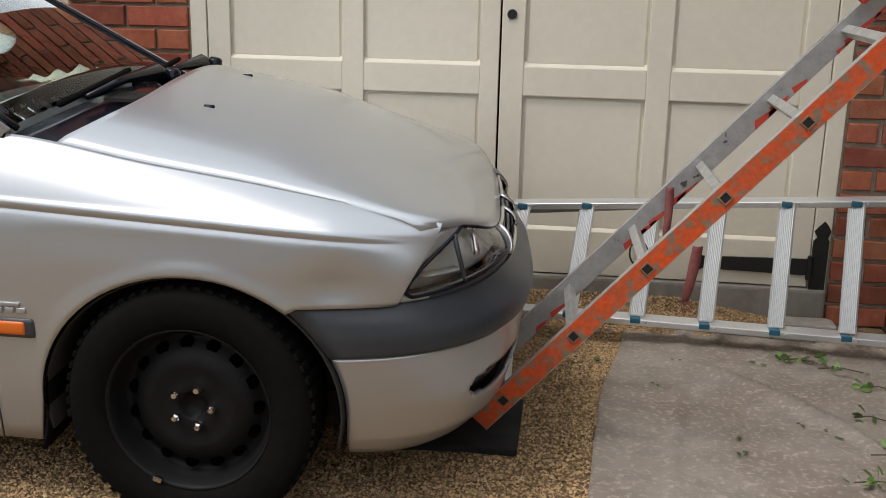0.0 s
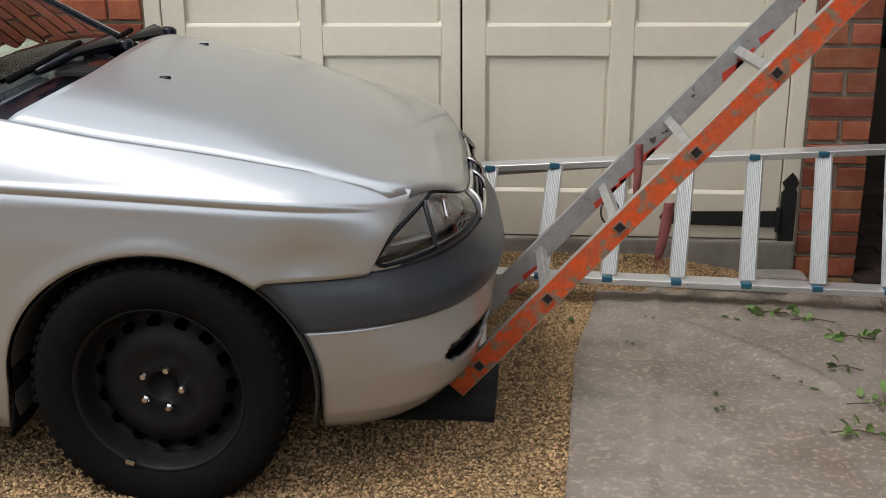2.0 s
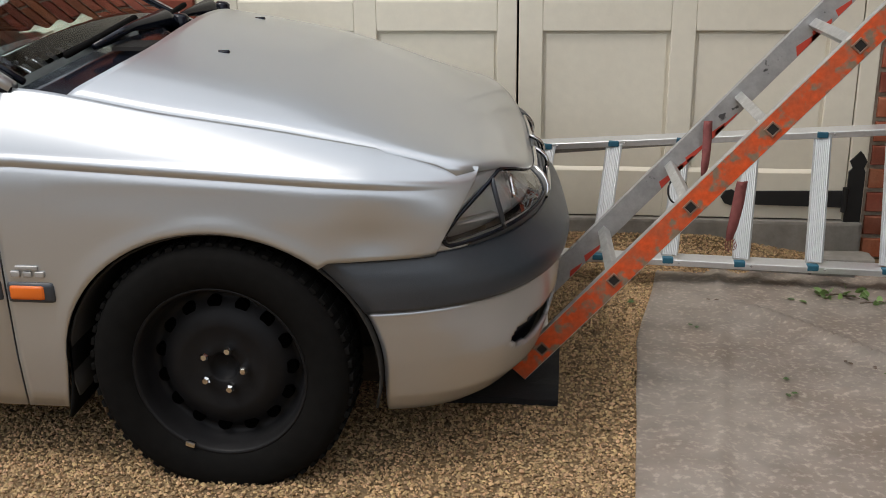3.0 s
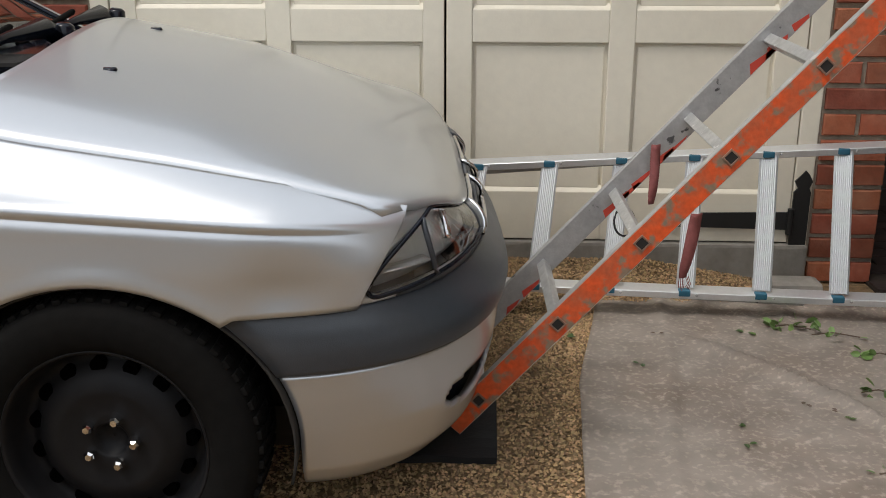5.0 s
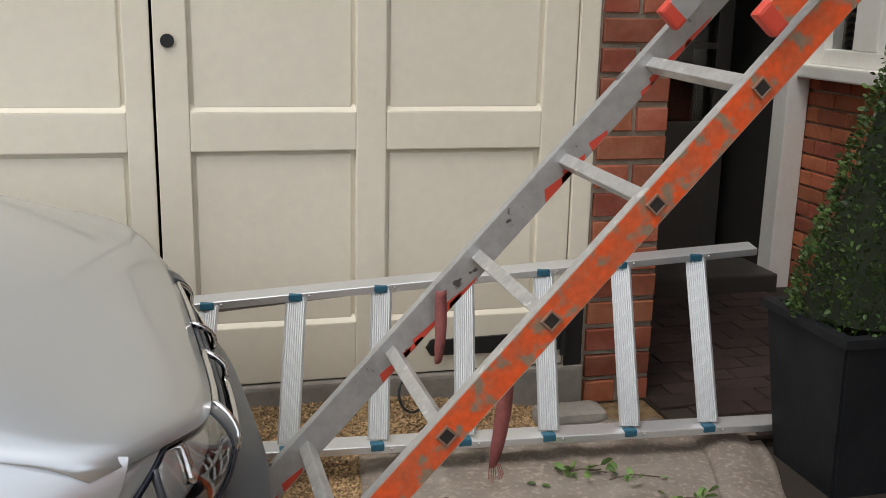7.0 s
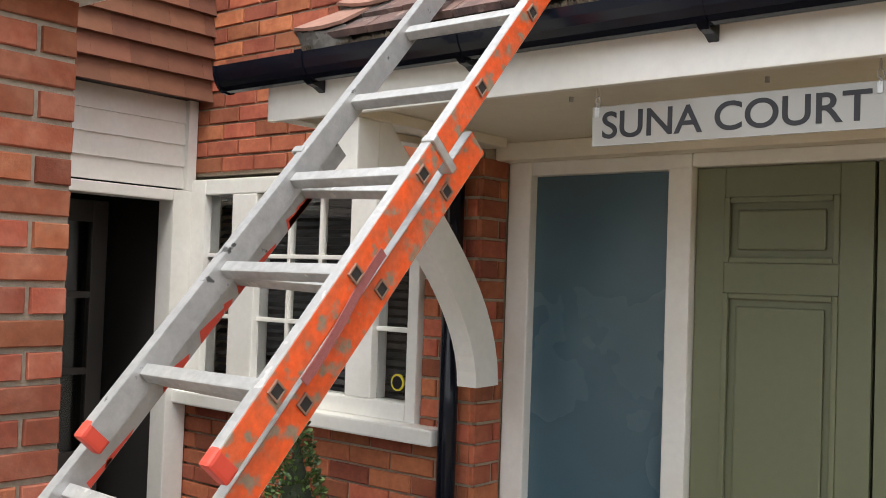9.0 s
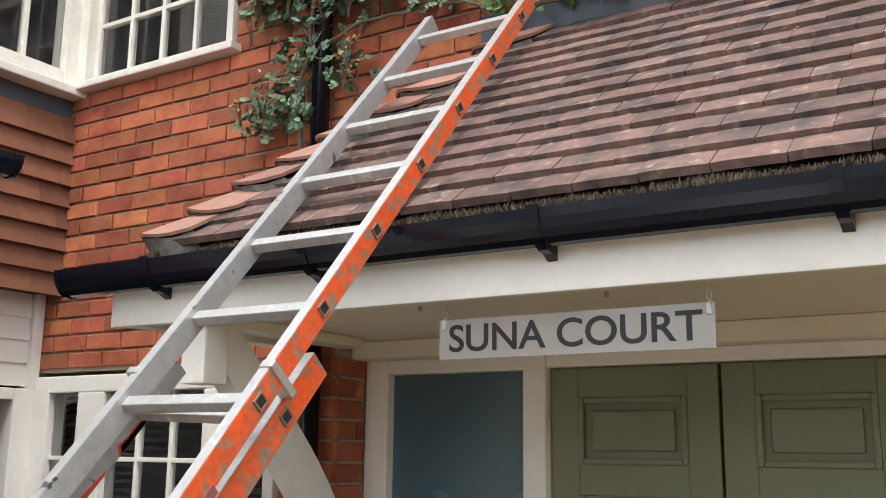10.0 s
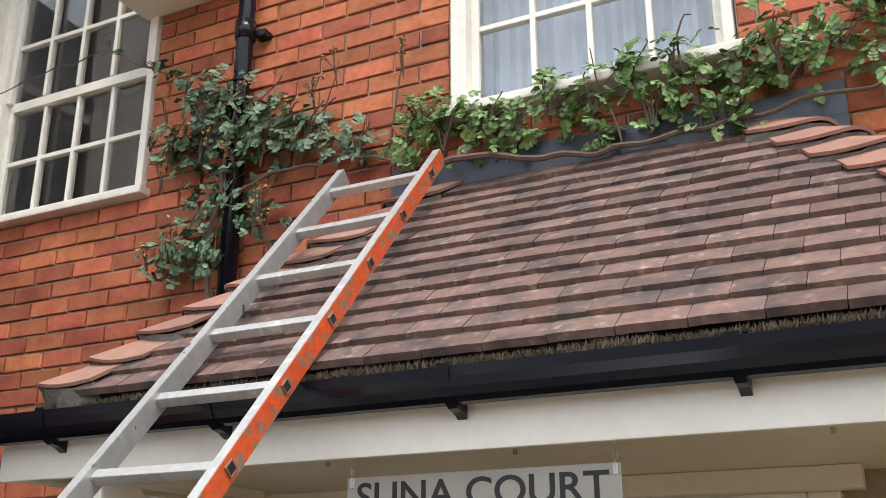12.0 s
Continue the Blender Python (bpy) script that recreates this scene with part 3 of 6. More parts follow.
def sash(name, y0, y1, z0, z1, cols, rows, label, mid, upper_rows):
    t = thing(name, label, "window", kind="structure")
    x = WX - 0.015
    part("window_frame", boxes([((x, y0, z0), (x + 0.10, y0 + 0.035, z1)), ((x, y1 - 0.06, z0), (x + 0.10, y1, z1)), ((x, y0 + 0.035, z1 - 0.07), (x + 0.10, y1 - 0.06, z1))], 0.006), M["white_worn"], t)
    zm = lerp(z0, z1, mid)
    part("lower_sash", boxes([((x + 0.045, y0 + 0.035, z0), (x + 0.085, y0 + 0.065, zm)), ((x + 0.045, y1 - 0.09, z0), (x + 0.085, y1 - 0.06, zm)), ((x + 0.045, y0 + 0.065, z0), (x + 0.085, y1 - 0.09, z0 + 0.035)), ((x + 0.035, y0 + 0.065, zm - 0.045), (x + 0.085, y1 - 0.09, zm))], 0.004), M["white_worn"], t)
    sash_bars(t, y0 + 0.065, y1 - 0.09, z0 + 0.035, zm - 0.045, cols, rows, x + 0.06, 0.02, "white_worn")
    part("upper_sash", boxes([((x + 0.02, y0 + 0.035, zm), (x + 0.06, y0 + 0.065, z1 - 0.07)), ((x + 0.02, y1 - 0.09, zm), (x + 0.06, y1 - 0.06, z1 - 0.07))], 0.004), M["white_worn"], t)
    sash_bars(t, y0 + 0.065, y1 - 0.09, zm, z1 - 0.07, cols, upper_rows, x + 0.04, 0.02, "white_worn")
    part("window_sill", boxes([((x - 0.045, y0 - 0.04, z0 - 0.036), (x + 0.1, y1 + 0.02, z0))], 0.008), M["white_worn"], t)
    return t


sash("window_3", 4.435, 5.395, 3.30, 4.83, 4, 2, "white painted sash window with small dark panes", 0.388, 3)
sash("window_4", 2.085, 3.05, 3.33, 4.65, 4, 2, "white sash window reflecting the pale sky", 0.5, 2)
# added sheet whose pale colour imitates the sky mirrored in the glass
sky_sheet = tagged(part("net_curtain", surface([[(WX + 0.12 + 0.012 * math.sin(y * 90), y, z) for y in np.linspace(2.1, 3.04, 60)] for z in (3.33, 4.65)], 0.003), M["curtain"]), "pale blue sheet standing in for sky reflected in the upper window", "curtain")
side_win = thing("window_5", "white corner window over the tile-hung wall", "window", kind="structure")
part("window_frame", boxes([((2.30, HUNGY - 0.01, 3.27), (2.38, HUNGY + 0.09, 4.9)), ((2.77, HUNGY - 0.01, 3.27), (WX + 0.012, HUNGY + 0.09, 4.9)), ((1.2, HUNGY - 0.01, 3.27), (2.30, HUNGY + 0.09, 4.9)), ((2.38, HUNGY - 0.01, 3.27), (2.77, HUNGY + 0.09, 3.36)), ((2.38, HUNGY, 4.05), (2.77, HUNGY + 0.08, 4.1))], 0.005), M["white_worn"], side_win)
part("pane", boxes([((2.38, HUNGY + 0.03, 3.36), (2.77, HUNGY + 0.036, 4.9))]), M["clear"], side_win)
part("glazing_bar", boxes([((2.565, HUNGY + 0.01, 3.36), (2.585, HUNGY + 0.05, 4.9))], 0.003), M["white_worn"], side_win)
part("window_sill", boxes([((1.2, HUNGY - 0.07, 3.24), (WX + 0.01, HUNGY + 0.09, 3.28))], 0.006), M["white_worn"], side_win)
eaves_high = setting("ceiling_upper_eaves", boxes([((2.46, 3.98, 4.10), (WX, 4.51, 4.45)), ((2.40, 4.5, 4.92), (WX, 5.6, 4.98))], 0.01), M["cream"], "cream painted soffit of the upper eaves", "soffit")
# near-black boxes give the corner window's room its shade by colour
rooms_dark = setting("wall_upper_room", boxes([((3.3, 4.4, 3.2), (3.36, 6.0, 5.0)), ((1.2, 6.0, 3.2), (3.3, 6.06, 5.0))]), M["dark"], "near-black walls coloured as shade behind the corner window", "wall")

# downpipe
pipe = thing("downpipe", "black round downpipe on the brick wall", "pipe")
part("pipe_run", tube([(WX - 0.06, 3.925, 2.60), (WX - 0.06, 3.925, 5.2)], 0.034, 16), M["black_plastic"], pipe, smooth=True)
part("collar", tube([(WX - 0.06, 3.925, 3.82), (WX - 0.06, 3.925, 3.90)], 0.041, 16), M["black_plastic"], pipe, smooth=True)
part("wall_clip", boxes([((WX - 0.05, 3.84, 3.83), (WX + 0.01, 3.89, 3.86))], 0.004), M["black_plastic"], pipe)
low_pipe = thing("downpipe", "black round downpipe beside the casement window", "pipe")
part("pipe_run", tube([(WX - 0.05, 3.93, 0.0), (WX - 0.05, 3.93, 2.06)], 0.034, 16), M["black_plastic"], low_pipe, smooth=True)

# lead flashing where the porch roof meets the wall
flash = tagged(part("lead_flashing", surface([[(lerp(WX - 0.10, WX - 0.004, min(1, k * 2)), y, TOP_Z - 0.075 + 0.10 * min(1, k * 2) + 0.10 * max(0, k - 0.5) * 2 + 0.006 * math.sin(y * 13 + k * 3)) for y in np.linspace(1.80, 3.28, 30)] for k in (0, 0.25, 0.5, 0.75, 1)], 0.006), M["lead"]), "grey lead flashing along the wall above the roof tiles", "flashing")

# ---- the car ----
YC, HW = 3.365, 0.855           # centre line, half width
X0, PW = -0.45, 3.2             # where the nose begins to round in plan, and how squarely
AX, AZ, ARX, ARZ = -0.563, 0.285, 0.372, 0.330   # front wheel arch
RX = -3.19                      # rear axle
car = thing("estate_car", "silver metallic car with a dented front wing and grey bumper", "car", at=(-1.8, YC, 0))
inv = Matrix.Translation((1.8, -YC, 0))


# the nose stands a little askew: the far side lies further back
SKEW = 0.085
askew = Matrix(((1, -SKEW, 0, SKEW * (YC - 0.80)), (0, 1, 0, 0), (0, 0, 1, 0), (0, 0, 0, 1)))


def cpart(name, bm, mat, label="", smooth=True, parent=None):
    bm.transform(inv @ askew)
    return part(name, bm, mat, parent or car, label, smooth)


def plan(phi, xf, hw):
    """A point of the rounded nose: phi 0 at the near side, 90 degrees at the middle, 180 at the far side."""
    s, c = math.sin(phi), math.cos(phi)
    return X0 + (xf - X0) * max(0, s) ** (2 / PW), YC - hw * math.copysign(abs(c) ** (2 / PW), c)


def phi_of(x, xf):
    return math.asin(min(1, max(0, (x - X0) / (xf - X0))) ** (PW / 2))


def rise(phi):
    """How much the bumper's lines climb towards the nose."""
    return 0.036 * max(0.0, math.sin(phi)) ** 1.5


NOSE = [(0.115, 0.05), (0.13, 0.105), (0.16, 0.150), (0.21, 0.205), (0.30, 0.236), (0.37, 0.246), (0.425, 0.249), (0.432, 0.264), (0.455, 0.269), (0.475, 0.264), (0.495, 0.251), (0.515, 0.236), (0.535, 0.222), (0.552, 0.210), (0.60, 0.18)]
SIDE = [(0.115, 0.765), (0.13, 0.785), (0.16, 0.805), (0.21, 0.820), (0.30, 0.832), (0.37, 0.838), (0.425, 0.840), (0.432, 0.850), (0.48, 0.855), (0.515, 0.852), (0.535, 0.846), (0.552, 0.838), (0.60, 0.83)]


def arch_x(z):
    if z <= AZ:
        return AX + ARX
    return AX + ARX * math.sqrt(max(0.0, 1 - ((z - AZ) / ARZ) ** 2))


def bumper_rows(zs, out=0.0, a=None, b=None, cols=56):
    rows = []
    for z in zs:
        xf, hw = curve_at(NOSE, z) + out, curve_at(SIDE, z) + out
        p0 = phi_of(arch_x(z), xf) if a is None else a
        p1 = math.pi - p0 if b is None else b
        rows.append([(*plan(p, xf, hw), z + rise(p) * min(1, max(0, (z - 0.15) / 0.25)) + 0.05 * (1 - math.sin(p)) * min(1, max(0, (0.22 - z) / 0.1))) for p in np.linspace(p0, p1, cols)])
    return rows


def in_intake(p):
    """Whether a point of the bumper lies in one of the two low intakes."""
    dy = abs(p.y - YC)
    u, w = (dy - 0.52) / 0.155, (p.z - 0.318 - 0.004 * (0.52 - dy) / 0.155) / 0.038
    return abs(u) ** 2.6 + abs(w) ** 2.6 < 1


bm = surface(bumper_rows(list(np.linspace(0.115, 0.425, 38)), cols=170))
bmesh.ops.delete(bm, geom=[f for f in bm.faces if in_intake(f.calc_center_median())], context='FACES')
bm.normal_update()
bmesh.ops.solidify(bm, geom=bm.faces[:], thickness=0.012)
cpart("bumper", bm, M["silver"], "silver lower bumper")
cpart("bumper_strip", surface(bumper_rows([0.424, 0.428, 0.432, 0.44, 0.455, 0.465, 0.475, 0.485, 0.495, 0.505, 0.515, 0.525, 0.535, 0.545, 0.5525]), 0.012), M["trim"], "weathered grey plastic bumper strip")


# bonnet: a crowned sheet between the wing lines
CENTRE = [(-0.95, 1.026), (-0.80, 1.014), (-0.67, 0.994), (-0.40, 0.943), (-0.22, 0.880), (-0.05, 0.806), (0.03, 0.768), (0.085, 0.734), (0.13, 0.692), (0.18, 0.62)]
EDGE = [(-1.0, 0.905), (-0.90, 0.890), (-0.70, 0.851), (-0.42, 0.812), (-0.22, 0.777), (-0.09, 0.749), (0.0, 0.731), (0.10, 0.722), (0.17, 0.690)]
EW = 0.745


def bonnet_z(x, dy):
    c, e = soft_curve(CENTRE, x), soft_curve(EDGE, x)
    k = min(1.2, abs(dy) / EW)
    return c - (c - e) * (0.85 * k ** 2 + 0.15 * k ** 5) - 0.004 * math.exp(-((k - 0.62) / 0.16) ** 2)


def bonnet_front(dy):
    return -0.40 + 0.558 * max(0.0, 1 - (abs(dy) / 0.80) ** 3.6) ** (1 / 3.6)


def bonnet_back(dy):
    return -0.755 - 0.145 * (abs(dy) / EW) ** 3


rows = []
for i in range(45):
    s = i / 44
    row = []
    for j in range(61):
        dy = -EW + 2 * EW * j / 60
        x = lerp(bonnet_back(dy), bonnet_front(dy), s)
        z = bonnet_z(x, dy)
        if s > 0.94:
            z -= 0.014 * ((s - 0.94) / 0.06) ** 2
        z -= 0.005 * max(0, (abs(dy) / EW - 0.965) / 0.035) ** 2
        row.append((x, YC + dy, z))
    rows.append(row)
cpart("bonnet", surface(rows, 0.012), M["silver"], "dusty silver bonnet")
for dy in (-0.42, 0.02):
    x = -0.612
    z = bonnet_z(x, dy)
    bm = bmesh.new()
    bmesh.ops.create_cone(bm, cap_ends=True, segments=12, radius1=0.013, radius2=0.006, depth=0.026, matrix=pose(x, YC + dy, z + 0.008, 0, 75, 0))
    cpart("washer_jet", bm, M["black_plastic"], "black washer jet")


# upper nose: wing corner, lamps and grille lie on one band between bumper and bonnet
def band(phi, v):
    """v 0 at the bumper's upper lip, 1 at the bonnet's edge."""
    x0, y0 = plan(phi, 0.208, 0.838)
    z0 = 0.552 + rise(phi)
    dy = (y0 - YC) * 0.745 / 0.838
    x1, y1 = bonnet_front(dy), YC + dy
    z1 = bonnet_z(x1, dy) - 0.007
    bulge = 0.022 * max(0.0, math.sin(math.pi * v)) ** 0.8
    n = Vector((math.sin(phi), -math.cos(phi), 0.35)).normalized() * bulge
    return Vector((lerp(x0, x1, max(0.0, v) ** 1.15), lerp(y0, y1, max(0.0, v) ** 1.15), lerp(z0, z1, v))) + n


def band_patch(p0, p1, v0, v1, cols=24, lines=12, inset=0.0, shape=None):
    out = []
    for i in range(lines + 1):
        r = []
        for j in range(cols + 1):
            a, b = j / cols, i / lines
            phi = lerp(p0, p1, a)
            va, vb = (v0, v1) if shape is None else shape(a, phi)
            v = lerp(va, vb, b)
            p = band(phi, v)
            if inset:
                q = Vector((p.x - 0.2, YC + (p.y - YC) * 0.5, p.z)) - p
                p = p + q.normalized() * inset
            r.append(p)
        out.append(r)
    return out


PA, PB, PC = radians(24), radians(67), radians(72)      # lamp's outer end, inner end, grille's start


def lamp_shape(a, phi):
    """The lamp's outline: a rounded outer tip, a flat foot that climbs inward."""
    lo = 0.05 + 0.12 * max(0.0, 1 - a / 0.09) ** 2 + 0.20 * a ** 1.5 + 0.15 * max(0, a - 0.86) / 0.14 * 0.5
    hi = 0.985 if a > 0.30 else lerp(0.22, 0.985, (a / 0.30) ** 0.5)
    return lo, hi


for side in (0, 1):
    def ph(p):
        return math.pi - p if side else p
    lamp = cpart("headlight", surface(band_patch(ph(PA), ph(PB), 0, 1, 30, 10, 0.002, lamp_shape), 0.004), M["clear"], "clear headlight lens")
    lamp.visible_shadow = False
    cpart("lamp_bowl", surface(band_patch(ph(PA + 0.02), ph(PB - 0.02), 0, 1, 30, 10, 0.055, lamp_shape), 0.004), M["bowl"], "bright reflector bowl", parent=None)
    rim = []
    for k in range(61):
        a = k / 60
        lo, hi = lamp_shape(a, 0)
        rim.append(band(ph(lerp(PA, PB, a)), hi))
    low = [band(ph(lerp(PA, PB, k / 60)), lamp_shape(k / 60, 0)[0]) for k in range(61)]
    cpart("lamp_seal", tube(low[::-1] + rim, 0.0048, 6), M["black_plastic"], "black lamp seal")
    div = [band(ph(lerp(PA, PB, lerp(0.205, 0.45, k))), lerp(0.86, 0.13, k)) for k in np.linspace(0, 1, 10)]
    cpart("lamp_divider", tube(div, 0.0065, 6), M["trim"], "grey divider of the lamp")
    shelf = [band_patch(ph(lerp(PA, PB, 0.07)), ph(lerp(PA, PB, 0.40)), 0.30, 0.30, 12, 1, d)[0] for d in (0.014, 0.05)]
    cpart("indicator_reflector", surface(shelf, 0.003), M["bowl"], "bright shelf of the indicator")
    flute = [band(ph(lerp(PA, PB, 0.62 + 0.03 * k)), lerp(0.9, 0.45, k)) + Vector((-0.03, 0, 0)) for k in np.linspace(0, 1, 8)]
    cpart("bulb_shield", tube(flute, 0.010, 8), M["chrome"], "chrome bulb shield")
    # wing corner round the lamp, and the cheek between lamp and grille
    seam = 0.20
    cpart("wing_corner", surface(band_patch(ph(PA - 0.012), ph(lerp(PA, PB, seam)), 0, 1, 12, 3, 0.0, lambda a, phi: (-0.01, lamp_shape(a * seam, phi)[0])), 0.008), M["silver"])
    cpart("lamp_shelf", surface(band_patch(ph(lerp(PA, PB, seam) + 0.006), ph(PB), 0, 1, 26, 4, 0.0, lambda a, phi: (-0.02, lamp_shape(lerp(seam, 1, a), phi)[0])), 0.008), M["trim"], "grey plastic shelf under the lamp")
    cpart("wing_corner", surface(band_patch(ph(PA - 0.012), ph(PA + 0.30 * (PB - PA)), 0, 1, 16, 3, 0.0, lambda a, phi: (lamp_shape(a * 0.30, phi)[1], 1.0)), 0.008), M["silver"])
    cpart("cheek", surface(band_patch(ph(PB), ph(PC), 0.0, 1.0, 6, 8, 0.001), 0.008), M["trim"], "grey cheek beside the grille")
cpart("grille", surface(band_patch(PC, math.pi - PC, 0.05, 0.9, 24, 6, 0.03), 0.008), M["black_plastic"], "dark radiator grille")
for v in (0.34, 0.62):
    cpart("grille_bar", tube([band(p, v) - Vector((0.022, 0, 0)) for p in np.linspace(PC, math.pi - PC, 20)], 0.006, 6), M["trim"], "grey grille bar")
for p0, p1 in ((PC, math.pi / 2 - 0.03), (math.pi / 2 + 0.03, math.pi - PC)):
    ring_g = [band(lerp(p0, p1, k), 0.06) for k in np.linspace(0, 1, 14)] + [band(p1, v) for v in np.linspace(0.15, 0.8, 6)] + [band(lerp(p1, p0, k), 0.88) for k in np.linspace(0, 1, 14)] + [band(p0, v) for v in np.linspace(0.8, 0.06, 6)]
    cpart("grille_surround", tube(ring_g, 0.0065, 6, False), M["chrome"], "chrome rim of the grille")
# black bars along the bonnet's edges draw the shade of the panel gap
for sgn in (-1, 1):
    cpart("bonnet_gap", tube([(x, YC + sgn * (EW + 0.002), soft_curve(EDGE, x) - 0.001) for x in np.linspace(-0.92, -0.25, 36)], 0.0042, 6), M["void"], "black bar standing in for the shaded gap beside the bonnet")
# lower intakes, set back behind the bumper's openings
for sgn in (-1, 1):
    rows = []
    for z in np.linspace(0.25, 0.43, 8):
        rows.append([Vector((*plan(math.pi / 2 + sgn * radians(d), curve_at(NOSE, z) - 0.035, curve_at(SIDE, z) - 0.035), z)) for d in np.linspace(6, 66, 20)])
    cpart("lower_intake", surface(rows, 0.006), M["black_plastic"], "dark intake behind the bumper")


# wings and flanks: columns from the sill or the wheel arch up to the shoulder
def flank_y(x, z):
    """Half width of the body at a place on the flank."""
    base = curve_at([(0.12, 0.79), (0.17, 0.825), (0.30, 0.843), (0.50, 0.853), (0.64, 0.853), (0.70, 0.846)], z)
    e = soft_curve(EDGE, x) if x > -1.0 else 0.905
    if z > 0.70:
        k = min(1, (z - 0.70) / max(0.02, e - 0.70))
        base = lerp(0.846, EW + 0.004, k ** 2.3)
    if z > 0.66 and x < -0.03:
        crease = 0.714 + (-0.06 - x) * 0.052 if x > -1.0 else 0.763
        base += 0.0045 * math.exp(-((z - crease - 0.004) / 0.006) ** 2) - 0.004 * math.exp(-((z - crease + 0.012) / 0.008) ** 2)
    # lip round the arch and a dent near the bumper
    ax = math.hypot((x - AX) / ARX, (z - AZ) / ARZ)
    base += 0.005 * math.exp(-((ax - 1.02) / 0.06) ** 2)
    base -= 0.016 * math.exp(-((x + 0.215) / 0.075) ** 2 - ((z - 0.605) / 0.055) ** 2)
    base += 0.004 * math.exp(-((x + 0.12) / 0.06) ** 2 - ((z - 0.635) / 0.04) ** 2)
    if x > X0:
        base *= max(0.0, 1 - max(0, (x - X0) / (0.215 - X0)) ** PW) ** (1 / PW) / 0.9995
    return base


def levels(x, zb, zt):
    """Heights of one column, with lines gathered at the crease."""
    cr = 0.714 + (-0.06 - x) * 0.052 if x > -1.0 else 0.763
    low = list(np.linspace(zb, cr - 0.024, 14))
    mid = [cr + d for d in (-0.018, -0.013, -0.009, -0.005, -0.001, 0.003, 0.007, 0.011, 0.016)]
    return low + mid + list(np.linspace(cr + 0.022, zt, 18))


def flank(x0, x1, side, top=None, steps=40, lines=26, floor=0.17):
    out = []
    xs = []
    for k in range(steps + 1):
        xs.append(lerp(x0, x1, k / steps))
    for x in xs:
        zb = floor
        for cx in (AX, RX):
            if abs(x - cx) < ARX:
                zb = AZ + ARZ * math.sqrt(max(0, 1 - ((x - cx) / ARX) ** 2))
        if x > -0.31:
            zb = max(zb, 0.5505 + rise(phi_of(x, 0.210)))
        zt = (soft_curve(EDGE, x) if x > -1.0 else curve_at([(-4.2, 0.86), (-1.0, 0.905)], x)) if top is None else top
        col = []
        for z in levels(x, zb, zt):
            w = flank_y(x, z)
            col.append((x, YC + (w if side else -w), z))
        out.append(col)
    return surface(out, 0.010, flip=bool(side))


def arch_span(cx):
    return [cx + ARX * math.cos(a) for a in np.linspace(math.pi, 0, 33)]


def wing(side):
    """The front wing as columns that follow the arch exactly."""
    xs = list(np.linspace(-1.052, AX - ARX, 8))[:-1] + arch_span(AX)
    xs = [x for x in xs if x < -0.305] + list(np.linspace(-0.305, -0.075, 24))
    out = []
    for x in xs:
        zb = 0.17
        if abs(x - AX) <= ARX:
            zb = AZ + ARZ * math.sqrt(max(0, 1 - ((x - AX) / ARX) ** 2))
        if x > -0.31:
            zb = 0.5505 + rise(phi_of(x, 0.210))
        zt = soft_curve(EDGE, x)
        # behind the lamp the wing ends on the lamp's rounded tip
        col = []
        k = min(1, max(0, (x + 0.23) / 0.155))
        k = k * k * (3 - 2 * k)
        for z in levels(x, zb, zt):
            p = Vector((x, YC - flank_y(x, z), z))
            if k:
                p = lerp(p, band(PA - 0.012, (z - zb) / (zt - zb)), k)
            col.append(Vector((p.x, 2 * YC - p.y, p.z)) if side else p)
        out.append(col)
    return surface(out, 0.010, flip=bool(side))


